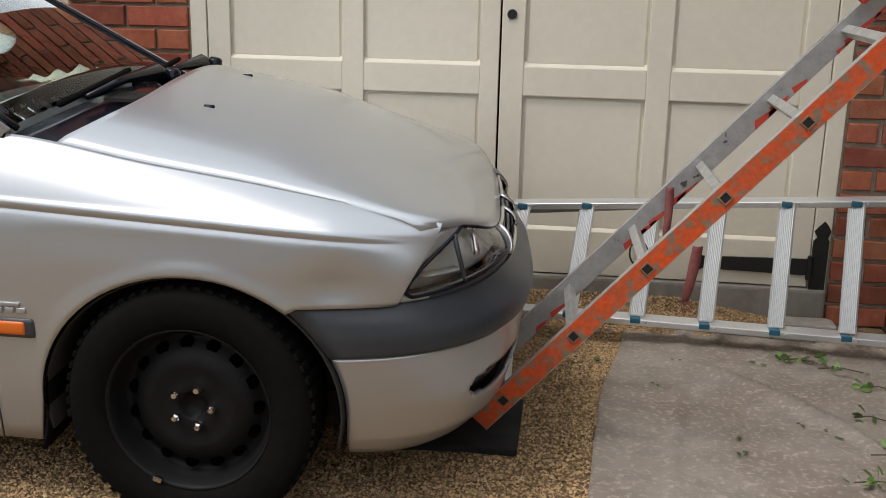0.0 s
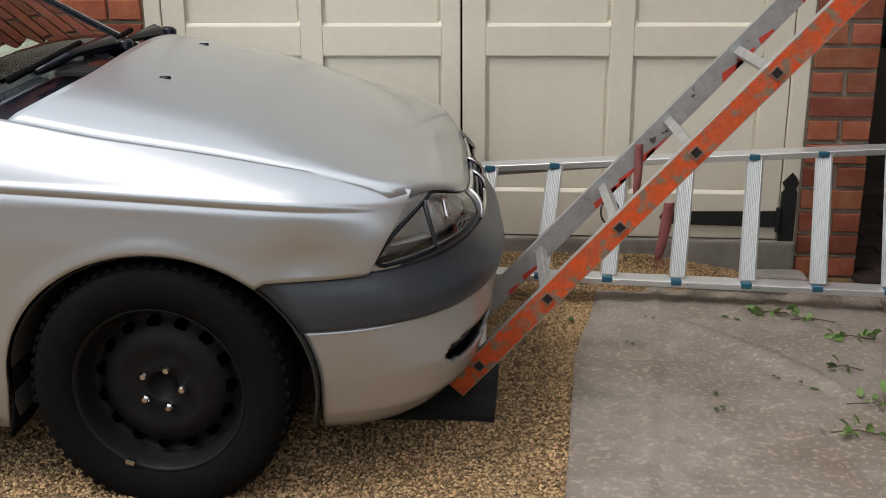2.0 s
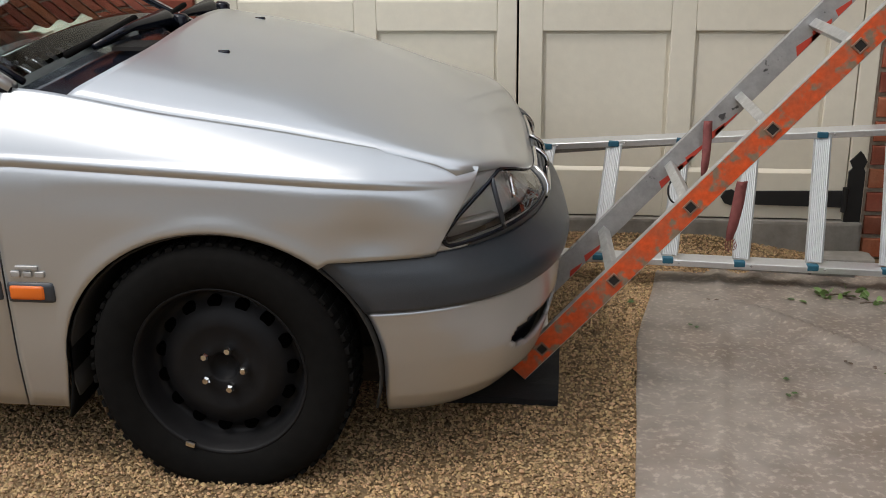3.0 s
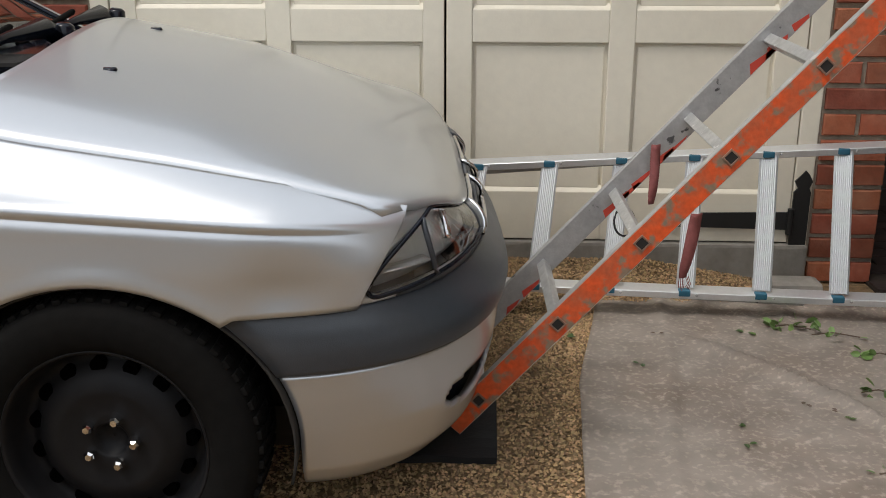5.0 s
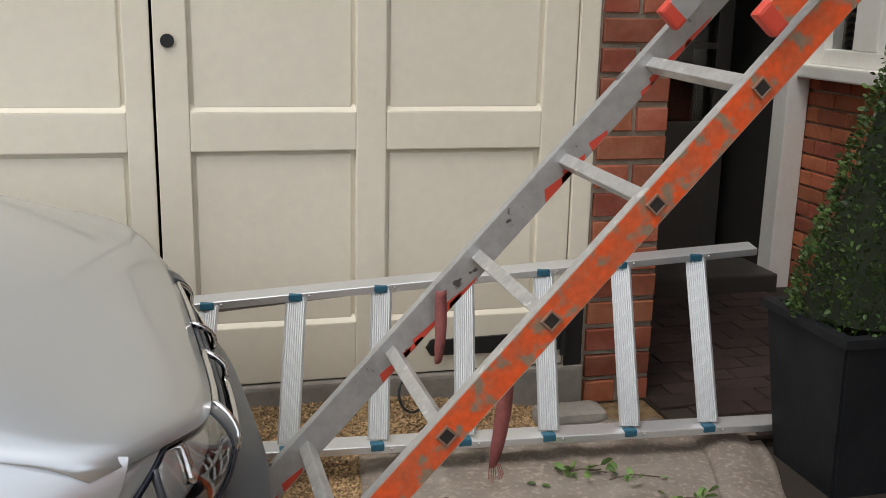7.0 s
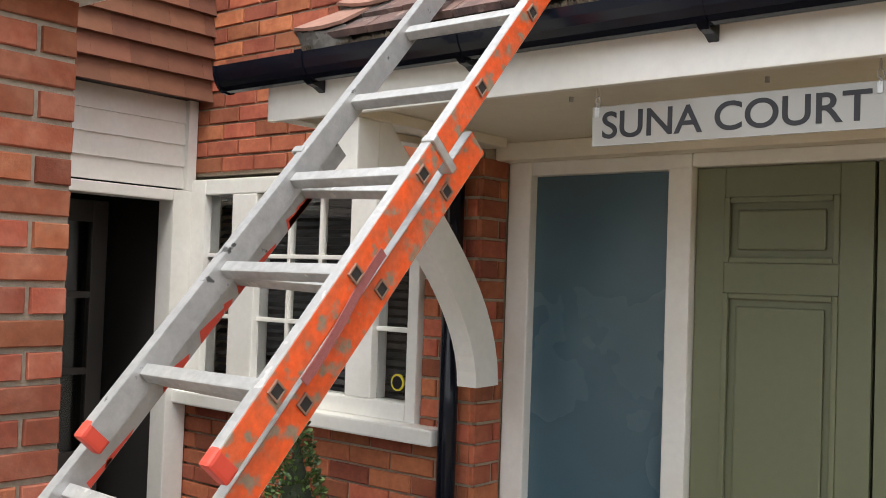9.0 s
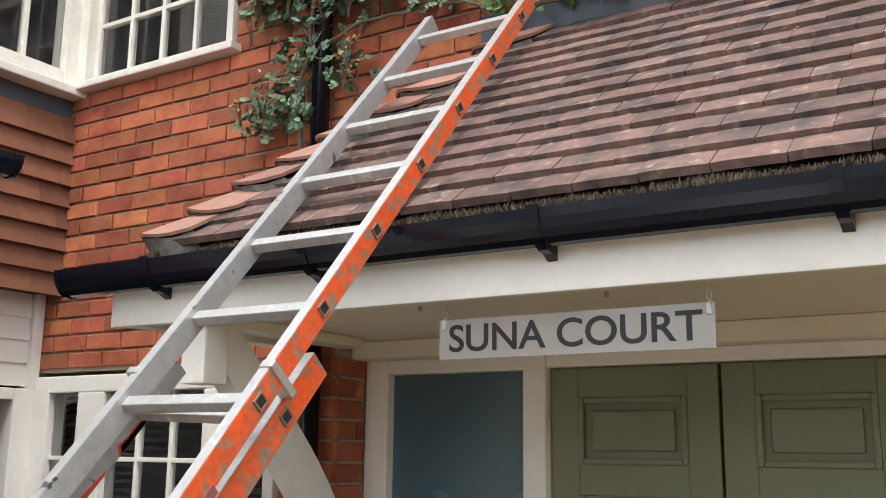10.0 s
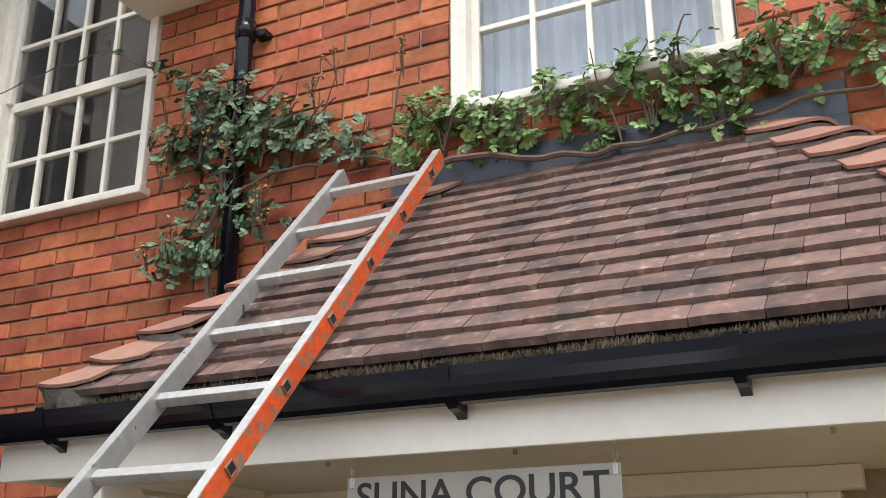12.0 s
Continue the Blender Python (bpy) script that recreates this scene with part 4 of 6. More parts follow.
for side in (0, 1):
    cpart("front_wing", wing(side), M["silver"], "dented silver front wing")
    cpart("door_panel", flank(-2.05, -1.058, side, steps=10), M["silver"], "silver front door")
    cpart("door_panel", flank(-2.86, -2.056, side, steps=10), M["silver"], "silver rear door")
    cpart("rear_wing", flank(-4.15, -2.866, side, steps=60), M["silver"], "silver rear wing")
    sgn = 1 if side else -1
    ys = YC + sgn * 0.868
    cpart("rubbing_strip", boxes([((-2.8, min(ys, ys - sgn * 0.02), 0.445), (-1.062, max(ys, ys - sgn * 0.02), 0.492))], 0.006), M["trim"], "grey rubbing strip")
    bm = boxes([((-1.050, min(ys, ys - sgn * 0.02), 0.440), (-0.935, max(ys, ys - sgn * 0.02), 0.492))], 0.012)
    rep = cpart("repeater_housing", bm, M["trim"], "dark housing of the side repeater")
    yo = ys + sgn * 0.004
    cpart("side_repeater", boxes([((-1.042, min(yo, ys - sgn * 0.01), 0.449), (-0.958, max(yo, ys - sgn * 0.01), 0.484))], 0.008), M["amber"], "amber side repeater")
    # plain raised bars in place of the maker's badge
    yb = ys + sgn * 0.001
    cpart("badge", boxes([((-1.022, min(yb, ys - sgn * 0.012), 0.520), (-0.968, max(yb, ys - sgn * 0.012), 0.530)), ((-1.034, min(yb, ys - sgn * 0.012), 0.503), (-1.012, max(yb, ys - sgn * 0.012), 0.517)),
                          ((-1.004, min(yb, ys - sgn * 0.012), 0.503), (-0.984, max(yb, ys - sgn * 0.012), 0.517)), ((-0.976, min(yb, ys - sgn * 0.012), 0.503), (-0.954, max(yb, ys - sgn * 0.012), 0.517))], 0.002), M["alu_dull"], "chrome badge as plain bars")
    # mud flap behind the front wheel
    yf = YC + sgn * 0.81
    flap = surface([[(-0.925 - 0.02 * k + 0.012 * math.sin(k * 3), yf + sgn * d, lerp(0.395, 0.145, k)) for d in (-0.13, -0.06, 0.0, 0.035)] for k in np.linspace(0, 1, 8)], 0.008)
    cpart("mud_flap", flap, M["rubber"], "black mud flap")
    # liners of the wheel arches
    for cx in (AX, RX):
        out = []
        for a in np.linspace(-0.25, math.pi + 0.25, 30):
            out.append([(cx + (ARX - 0.004) * math.cos(a), YC + sgn * d, AZ + (ARZ - 0.004) * math.sin(a)) for d in (0.845, 0.70, 0.55)])
        cpart("arch_liner", surface(out, 0.006), M["dark"], "dark wheel arch liner")
        cpart("arch_back", boxes([((cx - 0.37, YC + sgn * 0.56 - 0.01, 0.14), (cx + 0.37, YC + sgn * 0.56 + 0.01, 0.62))]), M["dark"])
cpart("underbody", boxes([((-4.05, YC - 0.58, 0.17), (0.05, YC + 0.58, 0.24))]), M["dark"], "dark underbody", smooth=False)
cpart("rear_bumper", boxes([((-4.28, YC - 0.82, 0.2), (-4.1, YC + 0.82, 0.55))], 0.04), M["trim"], "grey rear bumper", smooth=False)
cpart("tailgate", boxes([((-4.18, YC - 0.76, 0.5), (-4.1, YC + 0.76, 0.88))], 0.03), M["silver"], "silver tailgate", smooth=False)

# cabin
COWL = 0.90


def screen(dy, k):
    """Windscreen: k 0 at its foot, 1 at the roof."""
    q = (abs(dy) / 0.74) ** 2
    x = lerp(-0.97 - 0.05 * q, -1.80 - 0.05 * q, k)
    return (x, YC + dy * lerp(1.0, 0.80, k), lerp(0.965 - 0.055 * q, 1.405 - 0.03 * q, k))


ws = cpart("windscreen", surface([[screen(dy, k) for dy in np.linspace(-0.71, 0.71, 25)] for k in np.linspace(0.02, 0.98, 12)], 0.005), M["windscreen"], "clear windscreen")
ws.visible_shadow = False
for sgn in (-1, 1):
    cpart("pillar", tube([Vector(screen(sgn * 0.752, k)) for k in np.linspace(0.0, 1, 10)], 0.018, 10), M["silver"], "silver windscreen pillar")
    cpart("pillar_trim", tube([Vector(screen(sgn * 0.715, k)) - Vector((0.035, 0, 0.012)) for k in np.linspace(0.0, 1, 10)], 0.034, 10), M["dash"], "dark inner trim of the pillar")
    cpart("screen_seal", tube([Vector(screen(sgn * 0.712, k)) + Vector((0.004, 0, 0.004)) for k in np.linspace(0, 1, 10)], 0.009, 6), M["black_plastic"], "black windscreen seal")
    cpart("waist_trim", tube([(-1.02, YC + sgn * 0.752, 0.905), (-2.5, YC + sgn * 0.755, 0.905), (-4.0, YC + sgn * 0.74, 0.87)], 0.016, 6), M["black_plastic"], "black waist seal")
    gl = cpart("side_glass", surface([[(x, YC + sgn * lerp(0.742, 0.60, k), lerp(0.90, 1.36, k)) for x in ((-1.06 - 0.70 * k), -2.0, -3.0, -3.95 + 0.25 * k)] for k in (0, 0.5, 1)], 0.005), M["windscreen"], "side window glass")
    gl.visible_shadow = False
    for xp in (-2.05, -3.0, -3.95):
        cpart("pillar", tube([(xp, YC + sgn * 0.745, 0.89), (xp + (0.2 if xp < -3.5 else 0), YC + sgn * 0.605, 1.38)], 0.032, 8), M["black_plastic"], "dark door pillar")
cpart("roof", surface([[(x, YC + dy, 1.42 - 0.045 * (dy / 0.6) ** 2 - 0.02 * ((x + 2.7) / 1.0) ** 2) for dy in np.linspace(-0.62, 0.62, 13)] for x in np.linspace(-1.78, -3.85, 14)], 0.02), M["silver"], "silver roof")
cpart("dashboard", surface([[(lerp(-1.04, -1.42, k), YC + dy, 0.915 + 0.03 * math.sin(k * 3) - 0.05 * (dy / 0.7) ** 2 - 0.25 * max(0, k - 0.8)) for dy in np.linspace(-0.70, 0.70, 20)] for k in np.linspace(0, 1, 10)], 0.02), M["dash"], "dark dashboard top")
for sgn in (-1, 1):
    cpart("seat", boxes([((-2.15, YC + sgn * 0.36 - 0.24, 0.45), (-2.0, YC + sgn * 0.36 + 0.24, 1.20)), ((-2.06, YC + sgn * 0.36 - 0.12, 1.20), (-2.0, YC + sgn * 0.36 + 0.12, 1.34))], 0.05), M["dash"], "dark seat", smooth=False)
cpart("cabin_floor", boxes([((-4.0, YC - 0.70, 0.3), (-1.0, YC + 0.70, 0.36)), ((-1.06, YC - 0.7, 0.3), (-0.98, YC + 0.7, 0.88))]), M["dark"], "dark cabin floor", smooth=False)
# cowl panel in the hollow behind the bonnet, with the wipers
cpart("cowl", surface([[(lerp(bonnet_back(dy) + 0.02, -0.975 - 0.05 * (dy / 0.74) ** 2, k), YC + dy, lerp(bonnet_z(bonnet_back(dy), dy) - 0.035, 0.955 - 0.055 * (dy / 0.74) ** 2, k) - 0.01 * math.sin(k * math.pi)) for dy in np.linspace(-0.74, 0.74, 31)] for k in np.linspace(0, 1, 6)], 0.006), M["black_plastic"], "black scuttle panel")
# dark bars on the scuttle stand for the shade inside its slots
for i in range(14):
    y = YC - 0.36 + i * 0.012
    cpart("vent_slot", boxes([((-0.93, y, 0.947), (-0.84, y + 0.005, 0.957))]), M["dark"], smooth=False)
for y0, y1, dz in ((3.42, 2.94, -0.015), (3.92, 3.50, -0.02)):
    pts = [(-0.88, y0, 0.985 + dz), (-0.90, y0 - 0.06, 1.015 + dz), (-0.92, lerp(y0, y1, 0.55), 1.01 + dz), (-0.95, y1, 0.965)]
    arm = cpart("wiper_arm", tube(pts, [0.026, 0.028, 0.013, 0.008], 8), M["black_plastic"], "black wiper arm")
    cpart("wiper_blade", tube([(-0.97, y0 - 0.10, 1.005), (-0.985, y1 - 0.10, 0.955)], 0.009, 6), M["rubber"], "rubber wiper blade")
for yp in (3.42, 3.92):
    cpart("wiper_pivot", tube([(-0.87, yp, 0.94), (-0.865, yp, 1.0), (-0.864, yp, 1.008)], [0.03, 0.026, 0.016], 14), M["black_plastic"], "wiper pivot cap")


# wheels
def wheel(cx, sgn):
    w = new("wheel")
    w.parent = car
    w.location = (cx + 1.8 - SKEW * (sgn * 0.775 + 0.80), sgn * 0.775, AZ - 0.004)
    w.rotation_euler = (0, 0, 0 if sgn < 0 else math.pi)
    R, B = 0.305, 0.098

    def lathe(profile, sides=72, cut=None):
        bm = bmesh.new()
        rings = []
        for r, y in profile:
            rings.append([bm.verts.new((r * math.cos(2 * math.pi * k / sides), y, r * math.sin(2 * math.pi * k / sides))) for k in range(sides)])
        for a, b in zip(rings, rings[1:]):
            for k in range(sides):
                bm.faces.new((a[k], a[(k + 1) % sides], b[(k + 1) % sides], b[k]))
        bmesh.ops.recalc_face_normals(bm, faces=bm.faces)
        return bm
    tyre = part("tyre", lathe([(0.198, -0.070), (0.205, -0.082), (0.225, -0.094), (0.250, -B), (0.272, -0.096), (0.276, -0.0945), (0.280, -0.094), (0.294, -0.084), (0.302, -0.070), (R, -0.045), (R, 0.045), (0.302, 0.07), (0.27, B), (0.205, 0.082), (0.195, 0.07)]), M["rubber"], w, "worn black tyre", True)
    for i in range(60):
        a = 2 * math.pi * i / 60
        bm = bmesh.new()
        box(bm, (R - 0.006, -0.076, -0.0085), (R + 0.004, -0.046, 0.0085), 0.002)
        box(bm, (R - 0.003, -0.040, -0.0085), (R + 0.004, -0.006, 0.0085))
        box(bm, (R - 0.003, 0.004, -0.0085), (R + 0.004, 0.040, 0.0085))
        bm.transform(Matrix.Rotation(a, 4, 'Y'))
        part("tread_block", bm, M["rubber"], tyre)
    rim = part("rim", lathe([(0.192, 0.07), (0.192, -0.02), (0.196, -0.066), (0.203, -0.078), (0.206, -0.082), (0.203, -0.084), (0.197, -0.076), (0.190, -0.050), (0.183, -0.022), (0.172, -0.012), (0.160, -0.018), (0.146, -0.034), (0.128, -0.044), (0.110, -0.052), (0.098, -0.052), (0.085, -0.047), (0.060, -0.046), (0.040, -0.048), (0.034, -0.044), (0.0305, -0.026), (0.002, -0.024)]), M["steel_black"], w, "black pressed steel rim", True)
    # black plugs on the closed rim put the vent holes' shade into colour
    for i in range(15):
        a = 2 * math.pi * i / 15
        bm = tube([(0.155, -0.034, 0), (0.155, -0.010, 0)], 0.0145, 12)
        bm.transform(Matrix.Diagonal((1, 1, 1.1, 1)))
        bm.transform(Matrix.Rotation(a, 4, 'Y'))
        part("vent_hole", bm, M["void"], rim)
    for i in range(5):
        a = 2 * math.pi * i / 5 + 0.02
        bm = tube([(0.05, -0.040, 0), (0.05, -0.064, 0), (0.05, -0.069, 0)], [0.0115, 0.011, 0.007], 6)
        bm.transform(Matrix.Rotation(a, 4, 'Y'))
        part("wheel_nut", bm, M["chrome"], rim, "bright wheel nut")
    if cx == AX and sgn < 0:
        bm = boxes([((-0.012, -0.090, -0.007), (0.012, -0.078, 0.007))], 0.004)
        bm.transform(Matrix.Translation((-0.083, 0, -0.182)) @ Matrix.Rotation(0.3, 4, 'Y'))
        part("balance_weight", bm, M["chrome"], rim, "shiny balance weight")


for cx in (AX, RX):
    for sgn in (-1, 1):
        wheel(cx, sgn)

# things lying on the dashboard
paper = tagged(part("crumpled_bag", surface([[(lerp(-1.06, -1.34, k), lerp(3.22, 3.62, j), 0.972 + 0.035 * noise.noise((k * 5, j * 6, 1))) for j in np.linspace(0, 1, 14)] for k in np.linspace(0, 1, 12)], 0.004), M["paper"]), "crumpled pale green bag on the dashboard", "bag")
cloth = tagged(part("yellow_cloth", surface([[(lerp(-1.22, -1.34, k), lerp(2.72, 2.86, j), 0.935 + 0.03 * noise.noise((k * 5, j * 6, 3))) for j in np.linspace(0, 1, 10)] for k in np.linspace(0, 1, 10)], 0.004), M["yellow"]), "yellow cloth on the dashboard", "cloth")

# ---- the leaning extension ladder ----
STEP = Vector((0.1853, 0.0, 0.2030))
PITCH_L = STEP.length
ALONG = STEP.normalized()
UPN = Vector((-ALONG.z, 0, ALONG.x))          # square to the rails, up and back
FIRST = Vector((0.338, 0.0, 0.349))           # a rung of the lower section
UFIRST = Vector((1.358, 0.0, 1.594))          # a rung of the upper section


def rail(y0, y1, a, b, depth, base, open_side):
    """A channel rail between two distances along the ladder."""
    wall = 0.005
    lo, hi = base + ALONG * a, base + ALONG * b
    bm = bmesh.new()
    s = 1 if open_side > 0 else -1
    ya, yb = (y0, y1) if s > 0 else (y1, y0)
    prof = [(ya, -depth / 2), (ya, depth / 2), (yb, depth / 2), (yb, depth / 2 - wall), (ya + s * wall, depth / 2 - wall), (ya + s * wall, -depth / 2 + wall), (yb, -depth / 2 + wall), (yb, -depth / 2)]
    n = 24
    rings = []
    for i in range(n + 1):
        c = lerp(lo, hi, i / n)
        rings.append([bm.verts.new(c + UPN * h + Vector((0, y, 0))) for y, h in prof])
    for r0, r1 in zip(rings, rings[1:]):
        for k in range(8):
            bm.faces.new((r0[k], r0[(k + 1) % 8], r1[(k + 1) % 8], r1[k]))
    bm.faces.new(rings[0])
    bm.faces.new(rings[-1][::-1])
    bmesh.ops.recalc_face_normals(bm, faces=bm.faces)
    return bm


def paint_skin(y, a, b, depth, base, inset=0.0):
    bm = bmesh.new()
    lo, hi = base + ALONG * a, base + ALONG * b
    cs = []
    for c in (lo, hi):
        for h in (-depth / 2, depth / 2):
            for d in (0, 0.0016):
                cs.append(bm.verts.new(c + UPN * h + Vector((0, y - d, 0))))
    for f in ((1, 3, 7, 5), (0, 1, 5, 4), (2, 6, 7, 3), (0, 2, 3, 1), (4, 5, 7, 6), (0, 4, 6, 2)):
        bm.faces.new([cs[k] for k in f])
    bmesh.ops.recalc_face_normals(bm, faces=bm.faces)
    return bm


def rung(base, k, y0, y1, step, twist):
    c = base + step * k
    bm = bmesh.new()
    h = 0.0135
    box(bm, (-h, y0, -h), (h, y1, h), 0.003)
    for v in bm.verts:
        v.co.z += twist * (v.co.y - y0) / (y1 - y0)
    bm.transform(Matrix.Translation((c.x, 0, c.z)) @ Matrix.Rotation(-math.atan2(ALONG.z, ALONG.x), 4, 'Y'))
    return bm


def socket(base, k, y, step):
    """The flared end of a rung in the rail: a square ring, and a dark plug for the shade in its hollow."""
    c = base + step * k
    t = Matrix.Translation((c.x, 0, c.z)) @ Matrix.Rotation(-math.atan2(ALONG.z, ALONG.x), 4, 'Y')
    r = bmesh.new()
    o, i = 0.0148, 0.0108
    for lo, hi in (((-o, -o), (o, -i)), ((-o, i), (o, o)), ((-o, -i), (-i, i)), ((i, -i), (o, i))):
        box(r, (lo[0], y - 0.005, lo[1]), (hi[0], y + 0.001, hi[1]), 0.001)
    r.transform(t)
    h = bmesh.new()
    box(h, (-i, y - 0.0026, -i), (i, y + 0.001, i))
    h.transform(t)
    return r, h


def ladder_section(name, label, base, y0, y1, k0, k1, a, b, depth, orange_far, twist=0.0):
    t = thing(name, label, "ladder")
    th = 0.025
    near = part("rail", rail(y0, y0 + th, a, b, depth, base, 1), M["alu"], t, "near rail painted worn orange")
    part("orange_paint", paint_skin(y0, a + 0.001, b - 0.001, depth - 0.004, base), M["orange"], near)
    near_base, base = base, base + UPN * twist
    far = part("rail", rail(y1 - th, y1, a, b, depth, base, -1), M["alu_dull"], t, "dull aluminium rail")
    # the far rail's channel is open to the outside, so its inner face is one flat web
    web = paint_skin(y1 - th, a, b, depth - 0.002, base)
    part("rail_web", web, M["alu_dull"], far)
    if orange_far:
        lo, hi = base + ALONG * a, base + ALONG * b
        for i in range(26):
            bm = bmesh.new()
            s = a + (b - a) * random.random()
            ln = random.uniform(0.02, 0.09)
            h0 = -depth / 2 + 0.002
            h1 = h0 + random.uniform(0.006, 0.022)
            skew = random.uniform(0.0, 0.02)
            c0, c1 = base + ALONG * s, base + ALONG * min(b, s + ln)
            q = [c0 + UPN * h0, c1 + UPN * h0, c1 + UPN * lerp(h0, h1, 0.4) + ALONG * skew, c0 + UPN * h1 + ALONG * skew]
            yy = y1 - th - 0.0021
            top_v = [bm.verts.new(p + Vector((0, yy, 0))) for p in q]
            bot_v = [bm.verts.new(p + Vector((0, yy + 0.0012, 0))) for p in q]
            bm.faces.new(top_v)
            for k in range(4):
                bm.faces.new((top_v[k], bot_v[k], bot_v[(k + 1) % 4], top_v[(k + 1) % 4]))
            part("paint_run", bm, M["red_cap"], far, "orange paint run")
    base = near_base
    for k in range(k0, k1 + 1):
        r = part("rung", rung(base, k, y0 + 0.004, y1 - 0.004, STEP, twist), M["alu"], t)
        ring, hole = socket(base, k, y0 - 0.0016, STEP)
        part("rung_socket", ring, M["socket"], r)
        part("rung_hollow", hole, M["dark"], r)
    return t


lower = ladder_section("extension_ladder_lower", "lower section of a worn orange-painted aluminium ladder", FIRST, 3.028, 3.455, -1, 7, -0.375, 7 * PITCH_L + 0.155, 0.062, True, 0.020)
STEP = Vector((0.1786, 0.0, 0.2007))
PITCH_L = STEP.length
ALONG = STEP.normalized()
UPN = Vector((-ALONG.z, 0, ALONG.x))
upper = ladder_section("extension_ladder_upper", "upper section of a worn orange-painted ladder resting on the roof", UFIRST, 3.008, 3.396, -1, 7, -1.0 * PITCH_L - 0.142, 7 * PITCH_L + 0.127, 0.054, False)
for y in (3.006, 3.370):
    c = UFIRST - ALONG * (PITCH_L + 0.145)
    bm = bmesh.new()
    box(bm, (-0.026, y, -0.029), (0.012, y + 0.028, 0.029), 0.007)
    bm.transform(Matrix.Translation((c.x, 0, c.z)) @ Matrix.Rotation(-math.atan2(ALONG.z, ALONG.x), 4, 'Y'))
    part("end_cap", bm, M["red_cap"], upper, "red plastic end cap")
for y in (3.000, 3.380):
    c = UFIRST + ALONG * (1 * PITCH_L + 0.075)
    bm = bmesh.new()
    box(bm, (-0.010, y, -0.060), (0.010, y + 0.034, 0.031), 0.004)
    bm.transform(Matrix.Translation((c.x, 0, c.z)) @ Matrix.Rotation(-math.atan2(ALONG.z, ALONG.x), 4, 'Y'))
    part("guide_bracket", bm, M["alu"], lower, "aluminium guide bracket")
ring_pts = [FIRST + STEP * 1 + Vector((0.026 * math.cos(a), 0.0, 0.034 * math.sin(a) - 0.020)) + Vector((0, 3.28 + 0.012 * math.sin(a), 0.0)) for a in np.linspace(0, 2 * math.pi, 26)]
tagged(part("key_ring", tube(ring_pts, 0.0028, 6, False), M["black_iron"], smooth=True), "black metal ring hanging on a ladder rung", "ring")


def strap(name, x, y, z0, z1, w, lean, label):
    rows_s = []
    for k in np.linspace(0, 1, 14):
        z = lerp(z0, z1, k)
        o = 0.002 * math.sin(k * 5 + x * 9)
        ww = w * (1 - 0.35 * max(0, k - 0.8) / 0.2)
        rows_s.append([(x + lean * k + o - ww / 2, y + 0.006 * math.sin(k * 5), z), (x + lean * k + o, y - 0.004, z), (x + lean * k + o + ww / 2, y + 0.004 * math.cos(k * 6), z)])
    return tagged(part(name, surface(rows_s, 0.003), M["strap"], smooth=True), label, "strap")


strap("tie_strap", 0.606, 3.405, 0.705, 0.545, 0.022, -0.004, "faded red webbing strap tied round the ladder rail")
hanging = strap("tie_strap", 0.662, 3.115, 0.600, 0.440, 0.026, -0.022, "faded red webbing strap hanging with a frayed end")
for i in range(7):
    part("fray", tube([(0.632 + i * 0.0035, 3.113, 0.444), (0.630 + i * 0.005 + random.gauss(0, 0.002), 3.112, 0.425), (0.632 + i * 0.004, 3.112, 0.405 + random.uniform(0, 0.012))], 0.0011, 4), M["strap"], hanging)
tape_c = UFIRST - ALONG * 0.02 - UPN * 0.03
tagged(part("tie_strap", surface([[(tape_c + ALONG * (s * 0.30 - 0.2) + UPN * h + Vector((0, 3.004 - 0.004 * math.sin(s * 6), 0))) for h in (-0.016 + 0.012 * s, 0.004 + 0.012 * s)] for s in np.linspace(0, 1, 9)], 0.003), M["strap"]), "faded red webbing caught between the ladder sections", "strap")

# ---- the stepladder lying on its side by the garage ----
sl = thing("stepladder", "aluminium stepladder lying on its side with teal clips", "ladder")
TOP_A, TOP_B = Vector((0.10, 4.205, 0.462)), Vector((1.80, 4.150, 0.568))
BOT_A, BOT_B = Vector((0.00, 3.985, 0.112)), Vector((1.92, 3.905, 0.085))


def bar(p, q, w, h, mat, name, label=""):
    d = (q - p).normalized()
    a = Vector((0, 1, 0.15)).cross(d).normalized()
    b = d.cross(a)
    bm = bmesh.new()
    vs = [[bm.verts.new(c + a * sa * h / 2 + b * sb * w / 2) for sa, sb in ((-1, -1), (1, -1), (1, 1), (-1, 1))] for c in (p, q)]
    for k in range(4):
        bm.faces.new((vs[0][k], vs[0][(k + 1) % 4], vs[1][(k + 1) % 4], vs[1][k]))
    bm.faces.new(vs[0][::-1])
    bm.faces.new(vs[1])
    bmesh.ops.recalc_face_normals(bm, faces=bm.faces)
    bmesh.ops.bevel(bm, geom=bm.edges[:], offset=0.002, segments=1, affect='EDGES')
    return part(name, bm, M[mat], sl, label)


